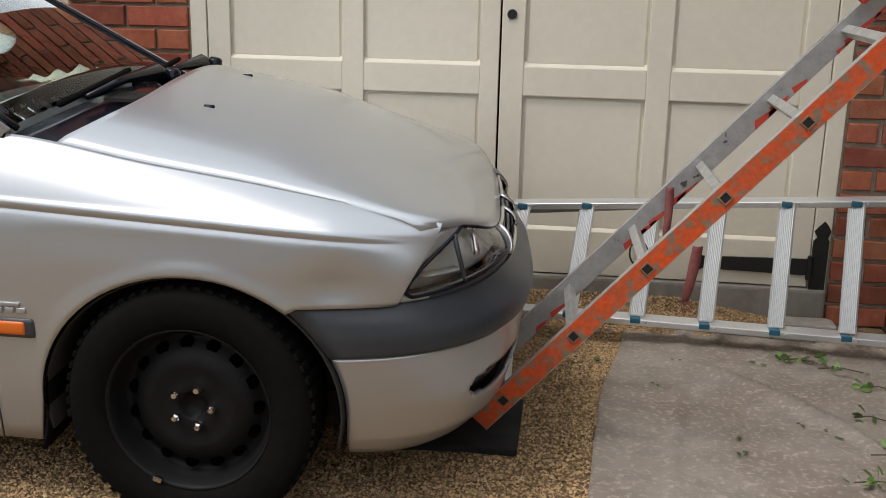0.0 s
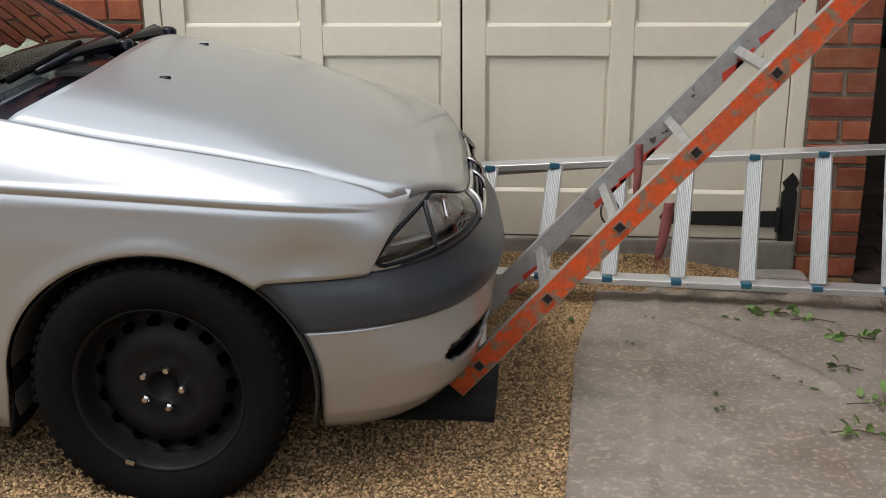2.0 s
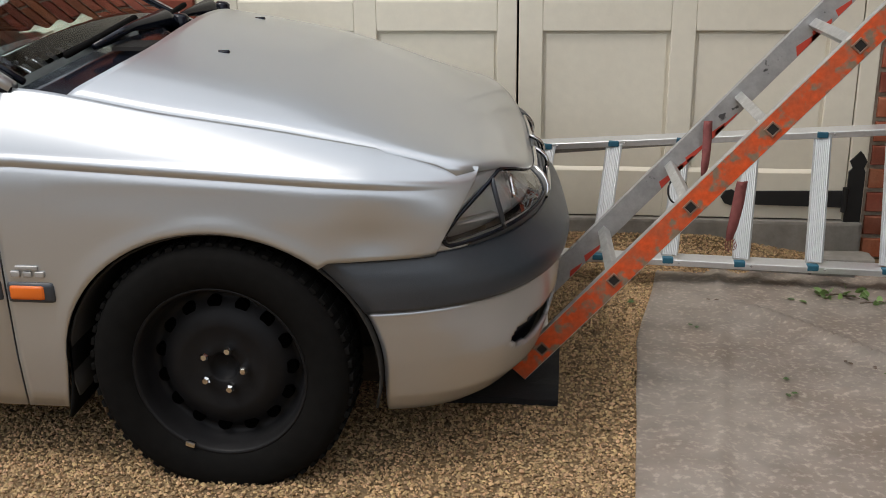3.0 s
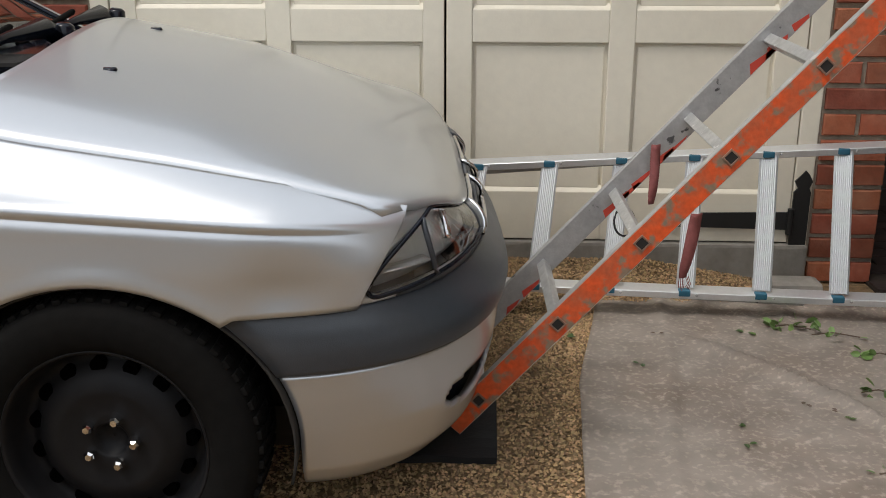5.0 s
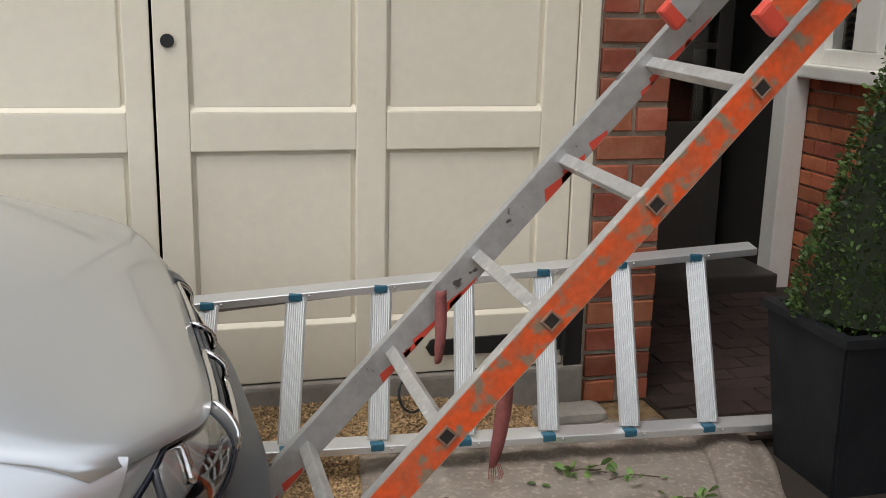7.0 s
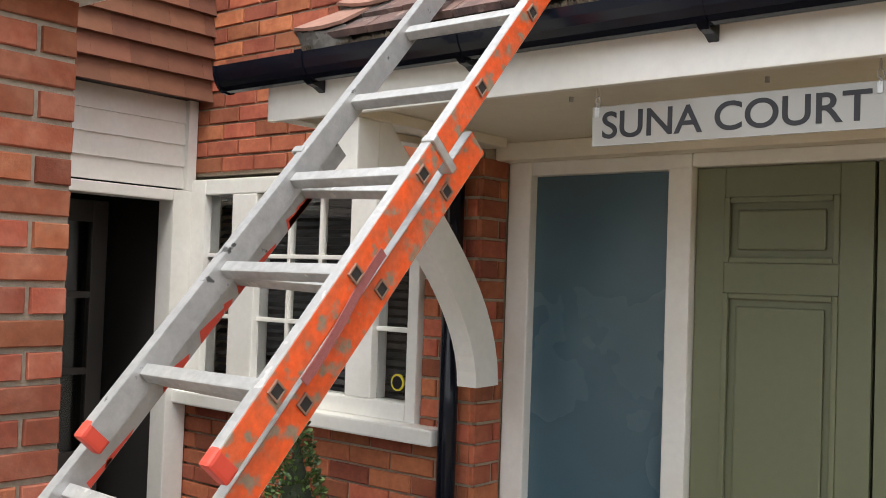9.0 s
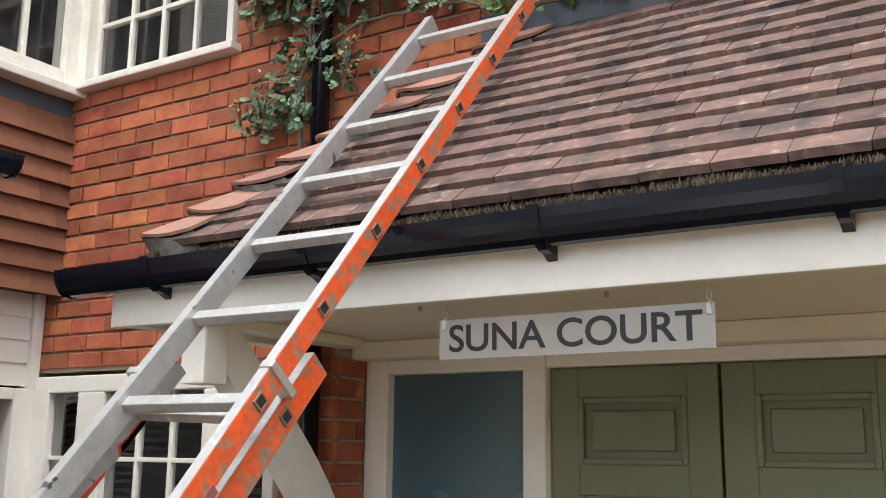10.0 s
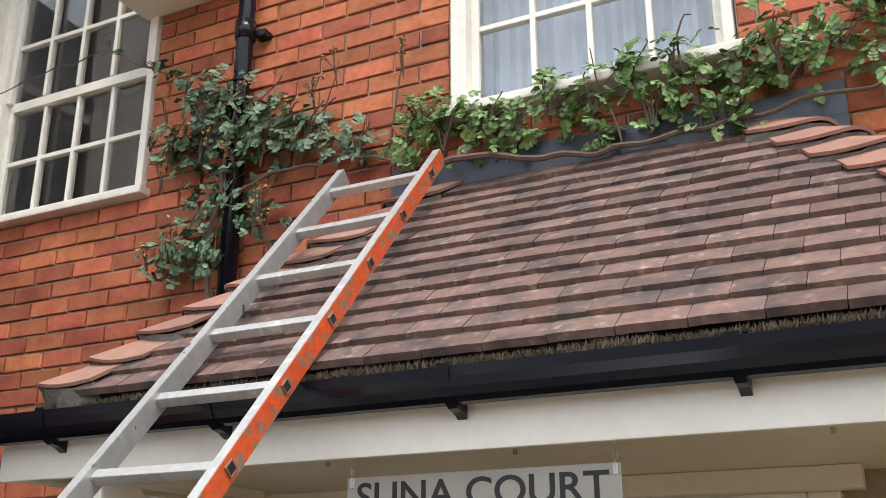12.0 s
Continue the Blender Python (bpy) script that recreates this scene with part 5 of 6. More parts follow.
bar(TOP_A, TOP_B, 0.058, 0.024, "alu_new", "side_rail")
bar(BOT_A, BOT_B, 0.058, 0.024, "alu_new", "side_rail")
bar(TOP_A + Vector((0.0, 0.045, -0.035)), TOP_B + Vector((-0.55, 0.045, -0.035)), 0.02, 0.020, "alu_dull", "rear_leg")
bar(BOT_A + Vector((0.2, 0.06, -0.03)), BOT_B + Vector((-0.7, 0.06, -0.02)), 0.02, 0.020, "alu_dull", "rear_leg")
for k in range(-1, 6):
    ft = (0.387 + 0.2430 * k - TOP_A.x) / (TOP_B.x - TOP_A.x)
    fb = (0.335 + 0.2455 * k - BOT_A.x) / (BOT_B.x - BOT_A.x)
    p, q = lerp(TOP_A, TOP_B, ft), lerp(BOT_A, BOT_B, fb)
    d = (q - p).normalized()
    across = Vector((1, -0.35, 0)) - d * d.dot(Vector((1, -0.35, 0)))
    across.normalize()
    nrm = d.cross(across)
    if nrm.y > 0:
        nrm = -nrm
    ribs = []
    for i in range(19):
        u = (i / 18 - 0.5) * 0.056
        ribs.append((u, 0.0025 if i % 2 else 0.0))
    bm = surface([[e + across * u + nrm * (h + 0.012) for u, h in ribs] for e in (p + d * 0.012, q - d * 0.012)], 0.004)
    tread = part("tread", bm, M["alu_new"], sl, "ribbed aluminium tread")
    for e, s in ((p, 1), (q, -1)):
        c = e + d * s * 0.004
        part("tread_clip", boxes([((c.x - 0.028, c.y - 0.034, c.z - 0.010), (c.x + 0.010, c.y - 0.005, c.z + 0.011))], 0.004), M["blue_clip"], tread, "teal plastic clip")
        bm = bmesh.new()
        bmesh.ops.create_icosphere(bm, subdivisions=1, radius=0.005, matrix=Matrix.Translation(e + across * 0.030 + Vector((0, -0.031, 0))))
        part("rivet", bm, M["alu_dull"], tread)

# ---- mat under the ladder's foot ----
tagged(part("rubber_mat", surface([[(lerp(-0.12, 0.20, i / 8), lerp(2.93, 3.30, j / 8) + 0.04 * (i / 8), 0.034 + 0.008 * noise.noise((i * 0.4, j * 0.4, 5)) - 0.014 * (i / 8) ** 3) for i in range(9)] for j in range(9)], 0.018), M["mat_black"]), "folded black rubber mat under the ladder's foot", "mat")

# ---- polythene sheet on the gravel ----
SHEET_L = [(1.6, 0.30), (2.4, 0.37), (2.78, 0.395), (3.4, 0.435), (3.8, 0.50), (4.15, 0.56)]
SHEET_R = [(1.6, 0.95), (2.4, 1.12), (3.24, 1.335), (3.62, 1.46), (3.85, 1.545), (4.15, 1.60)]


def sheet_z(x, y):
    z = 0.020 + 0.007 * noise.noise((x * 3, y * 3, 2)) + 0.005 * noise.noise((x * 11, y * 11, 7))
    u = x - 0.77                                 # a ridge running across, then small folds beside it
    d = y - (3.728 - 0.6 * u - 1.35 * u * u)
    z += 0.024 * math.exp(-(d / (0.022 if d > 0 else 0.05)) ** 2) * min(1, max(0, (u + 0.05) / 0.12))
    d2 = (x - 0.62) * 0.9 - (y - 2.9) * 0.12
    z += 0.008 * math.exp(-(d2 / 0.02) ** 2)
    d3 = (y - 3.02) - 0.35 * (x - 0.7)
    z += 0.010 * math.exp(-(d3 / 0.018) ** 2) * math.exp(-((x - 0.75) / 0.22) ** 2)
    d4 = (x - 0.70) + 0.5 * (y - 3.75)
    z += 0.008 * math.exp(-(d4 / 0.010) ** 2) * math.exp(-((y - 3.72) / 0.07) ** 2)
    for k in range(6):                           # gathers along the far edge
        z += 0.012 * math.exp(-((x - 0.75 - 0.14 * k - 0.2 * (y - 4.0)) / 0.022) ** 2) * min(1, max(0, (y - 3.8) / 0.3))
    return z


rows = []
for i in range(91):
    y = lerp(1.6, 4.17, i / 90)
    a, b = curve_at(SHEET_L, y) + 0.008 * noise.noise((y * 3, 0, 0)), curve_at(SHEET_R, y)
    row = []
    for j in range(71):
        x = lerp(a, b, j / 70)
        yy = y - 0.10 * (j / 70) * max(0, (i - 80) / 10)
        z = sheet_z(x, yy)
        if i > 84 and j > 30:
            z += 0.03 * ((i - 84) / 6) ** 2 * min(1, (j - 30) / 25)
        row.append((x, yy, z))
    rows.append(row)
tagged(part("polythene_sheet", surface(rows, 0.003), M["sheet"], smooth=True), "dusty grey polythene sheet spread over the gravel", "sheet")
# its turned-over edge
rows = []
for i in range(41):
    k = i / 40
    y = lerp(2.6, 4.06, k)
    x = curve_at(SHEET_R, y) - 0.01
    row = []
    for j in range(13):
        s = j / 12
        row.append((x + s * (0.10 + 0.10 * k) + 0.006 * noise.noise((y * 8, s * 4, 9)), y - 0.06 * s * k, sheet_z(x, y) + 0.030 * math.sin(math.pi * min(1, s * 1.25)) ** 0.7 * (0.6 + 0.4 * math.sin(y * 5)) + 0.004))
    rows.append(row)
tagged(part("sheet_fold", surface(rows, 0.003), M["sheet"], smooth=True), "turned-over pale edge of the polythene sheet", "sheet")


# ---- leaves ----
def leaf_mesh(bm, m, size):
    """One small pointed leaf, folded along its rib."""
    pts = [(0, 0, 0), (0.32, 0.30, 0.06), (0.75, 0.28, 0.05), (1.0, 0, -0.05), (0.75, -0.28, 0.05), (0.32, -0.30, 0.06)]
    v = [bm.verts.new(m @ Vector([c * size for c in p])) for p in pts]
    bm.faces.new((v[0], v[1], v[2], v[3]))
    bm.faces.new((v[0], v[3], v[4], v[5]))


def leaf_cloud(points, size, up=0.4):
    """Many leaves: each point is (place, outward direction)."""
    verts, faces = [], []
    base = np.array([(0, 0, 0), (0.32, 0.30, 0.06), (0.75, 0.28, 0.05), (1.0, 0, -0.05), (0.75, -0.28, 0.05), (0.32, -0.30, 0.06)])
    for p, d in points:
        q = Vector((d[0] + random.gauss(0, 0.5), d[1] + random.gauss(0, 0.5), d[2] + random.gauss(up, 0.5)))
        m = (q.to_track_quat('X', 'Z').to_matrix() @ Matrix.Rotation(random.uniform(-1.2, 1.2), 3, 'X'))
        s = size * random.uniform(0.6, 1.25)
        r = (np.array(m) @ (base * s).T).T + np.array(p)
        k = len(verts)
        verts += [tuple(c) for c in r]
        faces += [(k, k + 1, k + 2, k + 3), (k, k + 3, k + 4, k + 5)]
    me = bpy.data.meshes.new("leaves")
    me.from_pydata(verts, [], faces)
    return me


def sprig(name, x, y, n, spread, label, mat="rose_leaf", size=0.036):
    pts = []
    for i in range(n):
        a, r = random.uniform(0, 6.28), spread * math.sqrt(random.random())
        px, py = x + r * math.cos(a) * 1.6, y + r * math.sin(a) * 0.7
        pts.append(((px, py, sheet_z(px, py) + 0.006 + 0.02 * random.random()), (math.cos(a), math.sin(a), 0)))
    t = thing(name, label, "leaves", "fallen leaves")
    for q in pts:
        me = leaf_cloud([q], size, 0.15)
        me.materials.append(M[mat])
        o = new("leaf", me)
        o.parent = t
    z = sheet_z(x, y)
    part("twig", tube([(x - spread * 1.4, y, z + 0.008), (x, y + 0.01, z + 0.012), (x + spread * 1.5, y - 0.015, z + 0.008)], 0.0022, 5), M["stem"], t)
    return t


sprig("green_cutting", 1.13, 3.82, 16, 0.045, "fresh green rose cutting lying on the sheet")
sprig("green_cutting", 1.26, 3.77, 9, 0.05, "fresh green rose cutting lying on the sheet")
sprig("green_cutting", 1.35, 3.62, 14, 0.045, "fresh green rose cutting lying on the sheet")
sprig("green_cutting", 1.25, 3.36, 6, 0.035, "small green cutting lying on the sheet")
sprig("green_cutting", 1.28, 3.10, 22, 0.07, "leafy green cutting lying on the sheet")
sprig("green_cutting", 1.16, 2.92, 14, 0.05, "leafy green cutting lying on the sheet")
for x, y, big in ((0.985, 3.79, 0.03), (0.70, 3.745, 0.018), (0.62, 3.54, 0.022), (0.81, 3.05, 0.022), (0.83, 3.16, 0.02), (1.02, 3.29, 0.018), (1.09, 3.26, 0.016), (1.13, 3.22, 0.02), (0.44, 3.75, 0.03)):
    bm = bmesh.new()
    for k in range(2):
        leaf_mesh(bm, Matrix.Translation((x + k * 0.012, y, (sheet_z(x, y) if x > 0.5 else 0.012) + 0.005)) @ Matrix.Rotation(random.uniform(0, 6), 4, 'Z'), big)
    tagged(part("fallen_leaf", bm, M["box_leaf"] if big > 0.019 else M["stem"]), "small fallen leaf on the ground sheet", "leaf", "fallen leaves")

# ---- planter with a clipped box cone ----
pot = thing("planter", "square slate-grey tapered planter", "planter", at=(1.895, 3.715, 0))
bm = bmesh.new()
sec = [(0.145, 0.012), (0.188, 0.455), (0.200, 0.46), (0.200, 0.485), (0.165, 0.485), (0.16, 0.42)]
rings = [[bm.verts.new((sx * w, sy * w, z)) for sx, sy in ((-1, -1), (1, -1), (1, 1), (-1, 1))] for w, z in sec]
for r0, r1 in zip(rings, rings[1:]):
    for k in range(4):
        bm.faces.new((r0[k], r0[(k + 1) % 4], r1[(k + 1) % 4], r1[k]))
bm.faces.new(rings[0][::-1])
bmesh.ops.bevel(bm, geom=[e for e in bm.edges if abs(e.verts[0].co.z - e.verts[1].co.z) > 0.1], offset=0.008, segments=2, affect='EDGES')
part("pot", bm, M["planter"], pot)
part("soil", boxes([((-0.162, -0.162, 0.40), (0.162, 0.162, 0.43))]), M["soil"], pot)
shrub = thing("box_topiary", "clipped green box cone growing in the planter", "shrub", at=(1.895, 3.715, 0.43))


def cone_r(h):
    return 0.205 * min(1, (h + 0.06) / 0.12) * (1 - 0.94 * max(0, (h - 0.05) / 0.74) ** 1.05)


core = [[((cone_r(h) - 0.03) * math.cos(a), (cone_r(h) - 0.03) * math.sin(a), h) for a in np.linspace(0, 2 * math.pi, 20)] for h in np.linspace(0.0, 0.74, 14)]
part("inner_growth", surface(core), M["box_core"], shrub)
pts = []
for i in range(5200):
    h = 0.79 * (1 - math.sqrt(random.random())) if random.random() < 0.85 else random.uniform(0, 0.79)
    a = random.uniform(0, 2 * math.pi)
    lump = 1 + 0.10 * noise.noise((math.cos(a) * 2, math.sin(a) * 2, h * 9)) + 0.05 * noise.noise((math.cos(a) * 7, math.sin(a) * 7, h * 25))
    r = max(0.004, (cone_r(h) + random.gauss(-0.004, 0.007)) * lump)
    pts.append(((r * math.cos(a), r * math.sin(a), h), (math.cos(a), math.sin(a), 0.2)))
me = leaf_cloud(pts, 0.017, 0.5)
me.materials.append(M["box_leaf"])
crown = new("crown", me)
crown.parent = shrub

# ---- hanging sign ----
sign = thing("hanging_sign", "clear plastic sign with black letters hung under the fascia", "sign")
SX, SY0, SY1, SZ0, SZ1 = 2.135, 2.312, 2.985, 1.922, 2.018
part("sign_plate", boxes([((SX, SY0, SZ0), (SX + 0.005, SY1, SZ1))], 0.001), M["sign_plate"], sign)
txt = bpy.data.curves.new("lettering", 'FONT')
txt.body, txt.size, txt.extrude, txt.offset = "SUNA COURT", 0.090, 0.0006, 0.0011
txt.align_x, txt.align_y = 'CENTER', 'CENTER'
letters = new("lettering", txt)
txt.materials.append(M["ink"])
letters.parent = sign
letters.matrix_world = Matrix.Translation((SX - 0.001, (SY0 + SY1) / 2, 1.968)) @ Matrix(((0, 0, -1, 0), (-1, 0, 0, 0), (0, 1, 0, 0), (0, 0, 0, 1)))
bpy.context.view_layer.update()
wide = letters.dimensions.x or 0.6
letters.scale = (0.618 / wide, 1.0, 1.0)
for y in (2.324, 2.972):
    for z in (2.050, 2.032, 2.014):
        bm = tube([(SX + 0.0025 + 0.006 * math.cos(a) * (1 if z != 2.032 else 0), y + 0.006 * math.cos(a) * (0 if z != 2.032 else 1), z + 0.012 * math.sin(a)) for a in np.linspace(0, 2 * math.pi, 12)], 0.0016, 5, False)
        part("hook", bm, M["alu"], sign)
    part("sign_clip", boxes([((SX - 0.003, y - 0.006, SZ1 - 0.026), (SX + 0.008, y + 0.006, SZ1 - 0.002))], 0.002), M["alu"], sign, "small metal clip")
for y in (1.90, 2.62, 3.15):
    tagged(part("screw_eye", tube([(2.30, y, 2.072), (2.30, y, 2.085)], 0.006, 8), M["alu_dull"]), "small screw eye in the porch soffit", "screw")


# ---- climbing rose ----
OVAL = [(0, 0, 0), (0.22, 0.27, 0.03), (0.55, 0.40, 0.04), (0.85, 0.24, 0.01), (1.0, 0, -0.06), (0.85, -0.24, 0.01), (0.55, -0.40, 0.04), (0.22, -0.27, 0.03)]


def compound_leaves(spots, size):
    """Rose leaves of five or seven round leaflets on one stalk; a spot is (place, outward direction)."""
    verts, faces = [], []
    for place, out in spots:
        nrm = (Vector(out) + Vector((random.gauss(0, 0.45), random.gauss(0, 0.45), random.gauss(0.35, 0.45)))).normalized()
        along = nrm.orthogonal().normalized()
        along = (Matrix.Rotation(random.uniform(0, 2 * math.pi), 3, nrm) @ along)
        if random.random() < 0.75 and along.z < 0:
            along = -along
        across = nrm.cross(along)
        s = size * random.uniform(0.65, 1.25)
        leaflets = [(1.15, 0.0)] + [(d, side) for d in ((0.35, 0.95) if random.random() < 0.7 else (0.0, 0.55, 1.0)) for side in (-1, 1)]
        droop = random.uniform(0.0, 0.25)
        for d, side in leaflets:
            turn = side * random.uniform(0.85, 1.25) + random.gauss(0, 0.12)
            u = along * math.cos(turn) + across * math.sin(turn) - nrm * droop * random.uniform(0.4, 1.6)
            u.normalize()
            w = (nrm.cross(u) + nrm * random.gauss(0, 0.25)).normalized()
            up_n = u.cross(w)
            o = Vector(place) + along * d * s
            ls = s * (1.0 if side == 0 else random.uniform(0.75, 0.95))
            k = len(verts)
            for px, py, pz in OVAL:
                q = o + (u * px + w * py + up_n * pz) * ls
                verts.append((min(q.x, WX - 0.006), q.y, q.z))
            faces += [(k, k + 1, k + 2, k + 3, k + 4), (k, k + 4, k + 5, k + 6, k + 7)]
    me_c = bpy.data.meshes.new("leaves")
    me_c.from_pydata(verts, [], faces)
    return me_c


def wavy(points, amount=1.0):
    fine = []
    for p, q in zip(points, points[1:]):
        for k in np.linspace(0, 1, 6, endpoint=False):
            c = lerp(Vector(p), Vector(q), k)
            fine.append(c + Vector((0.012 * noise.noise(c * 6), 0.03 * noise.noise(c * 7 + Vector((5, 0, 0))), 0.04 * noise.noise(c * 8))) * amount)
    return fine + [Vector(points[-1])]


def rose(name, stems, clumps, per_area, mat, size, label, blooms=()):
    """Woody stems along the wall, leaves in loose clumps (y, z, radius), shoots to each clump and dry flower heads."""
    t = thing(name, label, "climbing plant")
    for pts_s, r in stems:
        fine = wavy(pts_s)
        part("stem", tube(fine, [lerp(r, r * 0.45, i / (len(fine) - 1)) for i in range(len(fine))], 6), M["stem"], t)
    spots = []
    for cy, cz, rad in clumps:
        for shoot in range(3):
            d = Vector((-0.02, random.gauss(0, rad * 0.6), random.uniform(0.1, 1.0) * rad))
            c = Vector((XR, cy, cz))
            part("shoot", tube(wavy([c - Vector((0, 0, rad * 0.7)), c + d * 0.4, c + d], 0.6), 0.0026, 5), M["stem"], t)
        for i in range(max(5, int(per_area * rad * rad))):
            a, r = random.uniform(0, 2 * math.pi), rad * math.sqrt(random.random()) * random.choice((0.8, 1.0, 1.2))
            depth = random.uniform(0.01, 0.15)
            spots.append(((WX - depth, cy + r * math.cos(a), cz + r * math.sin(a)), (-0.9, 0.35 * math.cos(a), 0.3 + 0.4 * math.sin(a))))
    me_l = compound_leaves(spots, size)
    me_l.materials.append(M[mat])
    o_l = tagged(new("foliage", me_l), kind="stuff")
    o_l.parent = t
    pf = []
    for y, z in blooms:
        for head in range(random.randint(3, 5)):
            c = Vector((XR - 0.04, y + random.gauss(0, 0.022), z + random.gauss(0, 0.018)))
            part("shoot", tube([(XR, y, z - 0.12), (XR - 0.02, y + random.gauss(0, 0.006), z - 0.05), tuple(c)], 0.0018, 5), M["stem"], t)
            for k in range(8):
                pf.append((tuple(c + Vector((random.gauss(0, 0.006), random.gauss(0, 0.007), random.gauss(0, 0.007)))), (random.gauss(0, 1), random.gauss(0, 1), random.gauss(0, 1))))
    if pf:
        me_f = leaf_cloud(pf, 0.015, 0.4)
        me_f.materials.append(M["seed"])
        o_f = tagged(new("dry_blossom", me_f), kind="stuff")
        o_f.parent = t
    return t


XR = WX - 0.09
rose("climbing_rose", [([(XR + 0.04, 3.97, 2.62), (XR, 4.0, 2.95), (XR, 3.96, 3.25), (XR, 3.9, 3.55)], 0.014), ([(XR, 4.0, 3.4), (XR, 4.155, 3.63), (XR - 0.01, 4.44, 3.84), (XR - 0.02, 4.64, 3.92), (XR - 0.03, 4.97, 3.91), (XR - 0.03, 5.24, 3.87)], 0.005),
                       ([(XR, 3.95, 3.15), (XR, 3.7, 3.22), (XR, 3.4, 3.2), (XR, 3.2, 3.12)], 0.008), ([(XR, 3.55, 3.25), (XR, 3.464, 3.60)], 0.004), ([(XR, 3.25, 3.2), (XR, 3.194, 3.58)], 0.004)],
     [(4.17, 3.65, 0.08), (4.02, 3.54, 0.135), (3.88, 3.44, 0.153), (4.09, 3.41, 0.149), (3.79, 3.32, 0.126), (4.23, 3.41, 0.10), (3.60, 3.35, 0.10), (3.47, 3.25, 0.085), (3.36, 3.25, 0.08),
      (3.94, 3.17, 0.11), (3.80, 3.03, 0.08), (4.07, 3.17, 0.07), (4.10, 2.99, 0.12), (4.20, 2.92, 0.095), (3.97, 2.93, 0.08), (4.35, 3.79, 0.045), (4.62, 3.95, 0.03), (3.66, 3.43, 0.06)],
     3700, "rose_leaf_blue", 0.029, "climbing rose with blue-green leaves and dry flower heads on the wall",
     [(3.464, 3.602), (3.194, 3.577), (3.557, 3.52), (3.654, 3.473), (3.954, 3.666), (3.866, 3.571), (4.256, 3.614), (4.02, 3.40), (4.24, 3.33), (3.90, 3.33), (4.27, 2.97), (4.16, 3.05), (3.77, 3.12), (3.72, 3.0), (4.15, 3.50)])
rose("climbing_rose", [([(XR - 0.06, 3.25, 3.02), (XR - 0.05, 2.988, 3.075), (XR - 0.04, 2.79, 3.074), (XR - 0.04, 2.604, 3.036), (XR - 0.04, 2.427, 3.014), (XR - 0.03, 2.255, 3.045), (XR, 2.06, 3.065), (XR, 1.861, 3.071), (XR, 1.6, 3.07)], 0.012), ([(XR, 2.44, 3.05), (XR, 2.49, 3.29), (XR, 2.52, 3.40)], 0.004), ([(XR, 2.36, 3.08), (XR, 2.396, 3.33)], 0.004), ([(XR, 2.2, 3.05), (XR, 2.235, 3.36), (XR, 2.195, 3.43)], 0.005), ([(XR, 1.95, 3.1), (XR, 1.82, 3.32)], 0.006)],
     [(3.13, 3.30, 0.10), (3.03, 3.23, 0.11), (3.18, 3.19, 0.08), (2.88, 3.22, 0.10), (2.79, 3.16, 0.08), (2.65, 3.23, 0.09), (2.68, 3.32, 0.05), (2.52, 3.22, 0.10), (2.51, 3.09, 0.07), (2.40, 3.30, 0.08), (2.34, 3.16, 0.09),
      (2.25, 3.30, 0.06), (2.21, 3.18, 0.10), (2.13, 3.08, 0.075), (2.07, 3.21, 0.10), (1.96, 3.23, 0.10), (1.96, 3.32, 0.07), (1.88, 3.24, 0.08), (1.77, 3.27, 0.09), (1.72, 3.16, 0.06), (2.07, 3.03, 0.05), (1.64, 3.30, 0.09), (1.56, 3.22, 0.08), (1.66, 3.40, 0.07)],
     4800, "rose_leaf", 0.026, "climbing rose with fresh green leaves along the flashing")


# ---- pieces: bricks, roof tiles, paving, gravel ----
def brick_mesh(name, mat, size, seed):
    """A slightly uneven brick with eased edges, one face forward (local -y)."""
    rnd = random.Random(seed)
    l, d, h = size
    bm = bmesh.new()
    box(bm, (-l / 2, 0, -h / 2), (l / 2, d, h / 2))
    bmesh.ops.bevel(bm, geom=[e for e in bm.edges if e.verts[0].co.y < 0.001 and e.verts[1].co.y < 0.001], offset=0.0035, segments=1, affect='EDGES')
    for v in bm.verts:
        v.co += Vector((rnd.uniform(-1, 1) * 0.0016, rnd.uniform(-1, 1) * 0.0018 if v.co.y < 0.01 else 0, rnd.uniform(-1, 1) * 0.0014))
    return mesh_of(bm, mat, name)


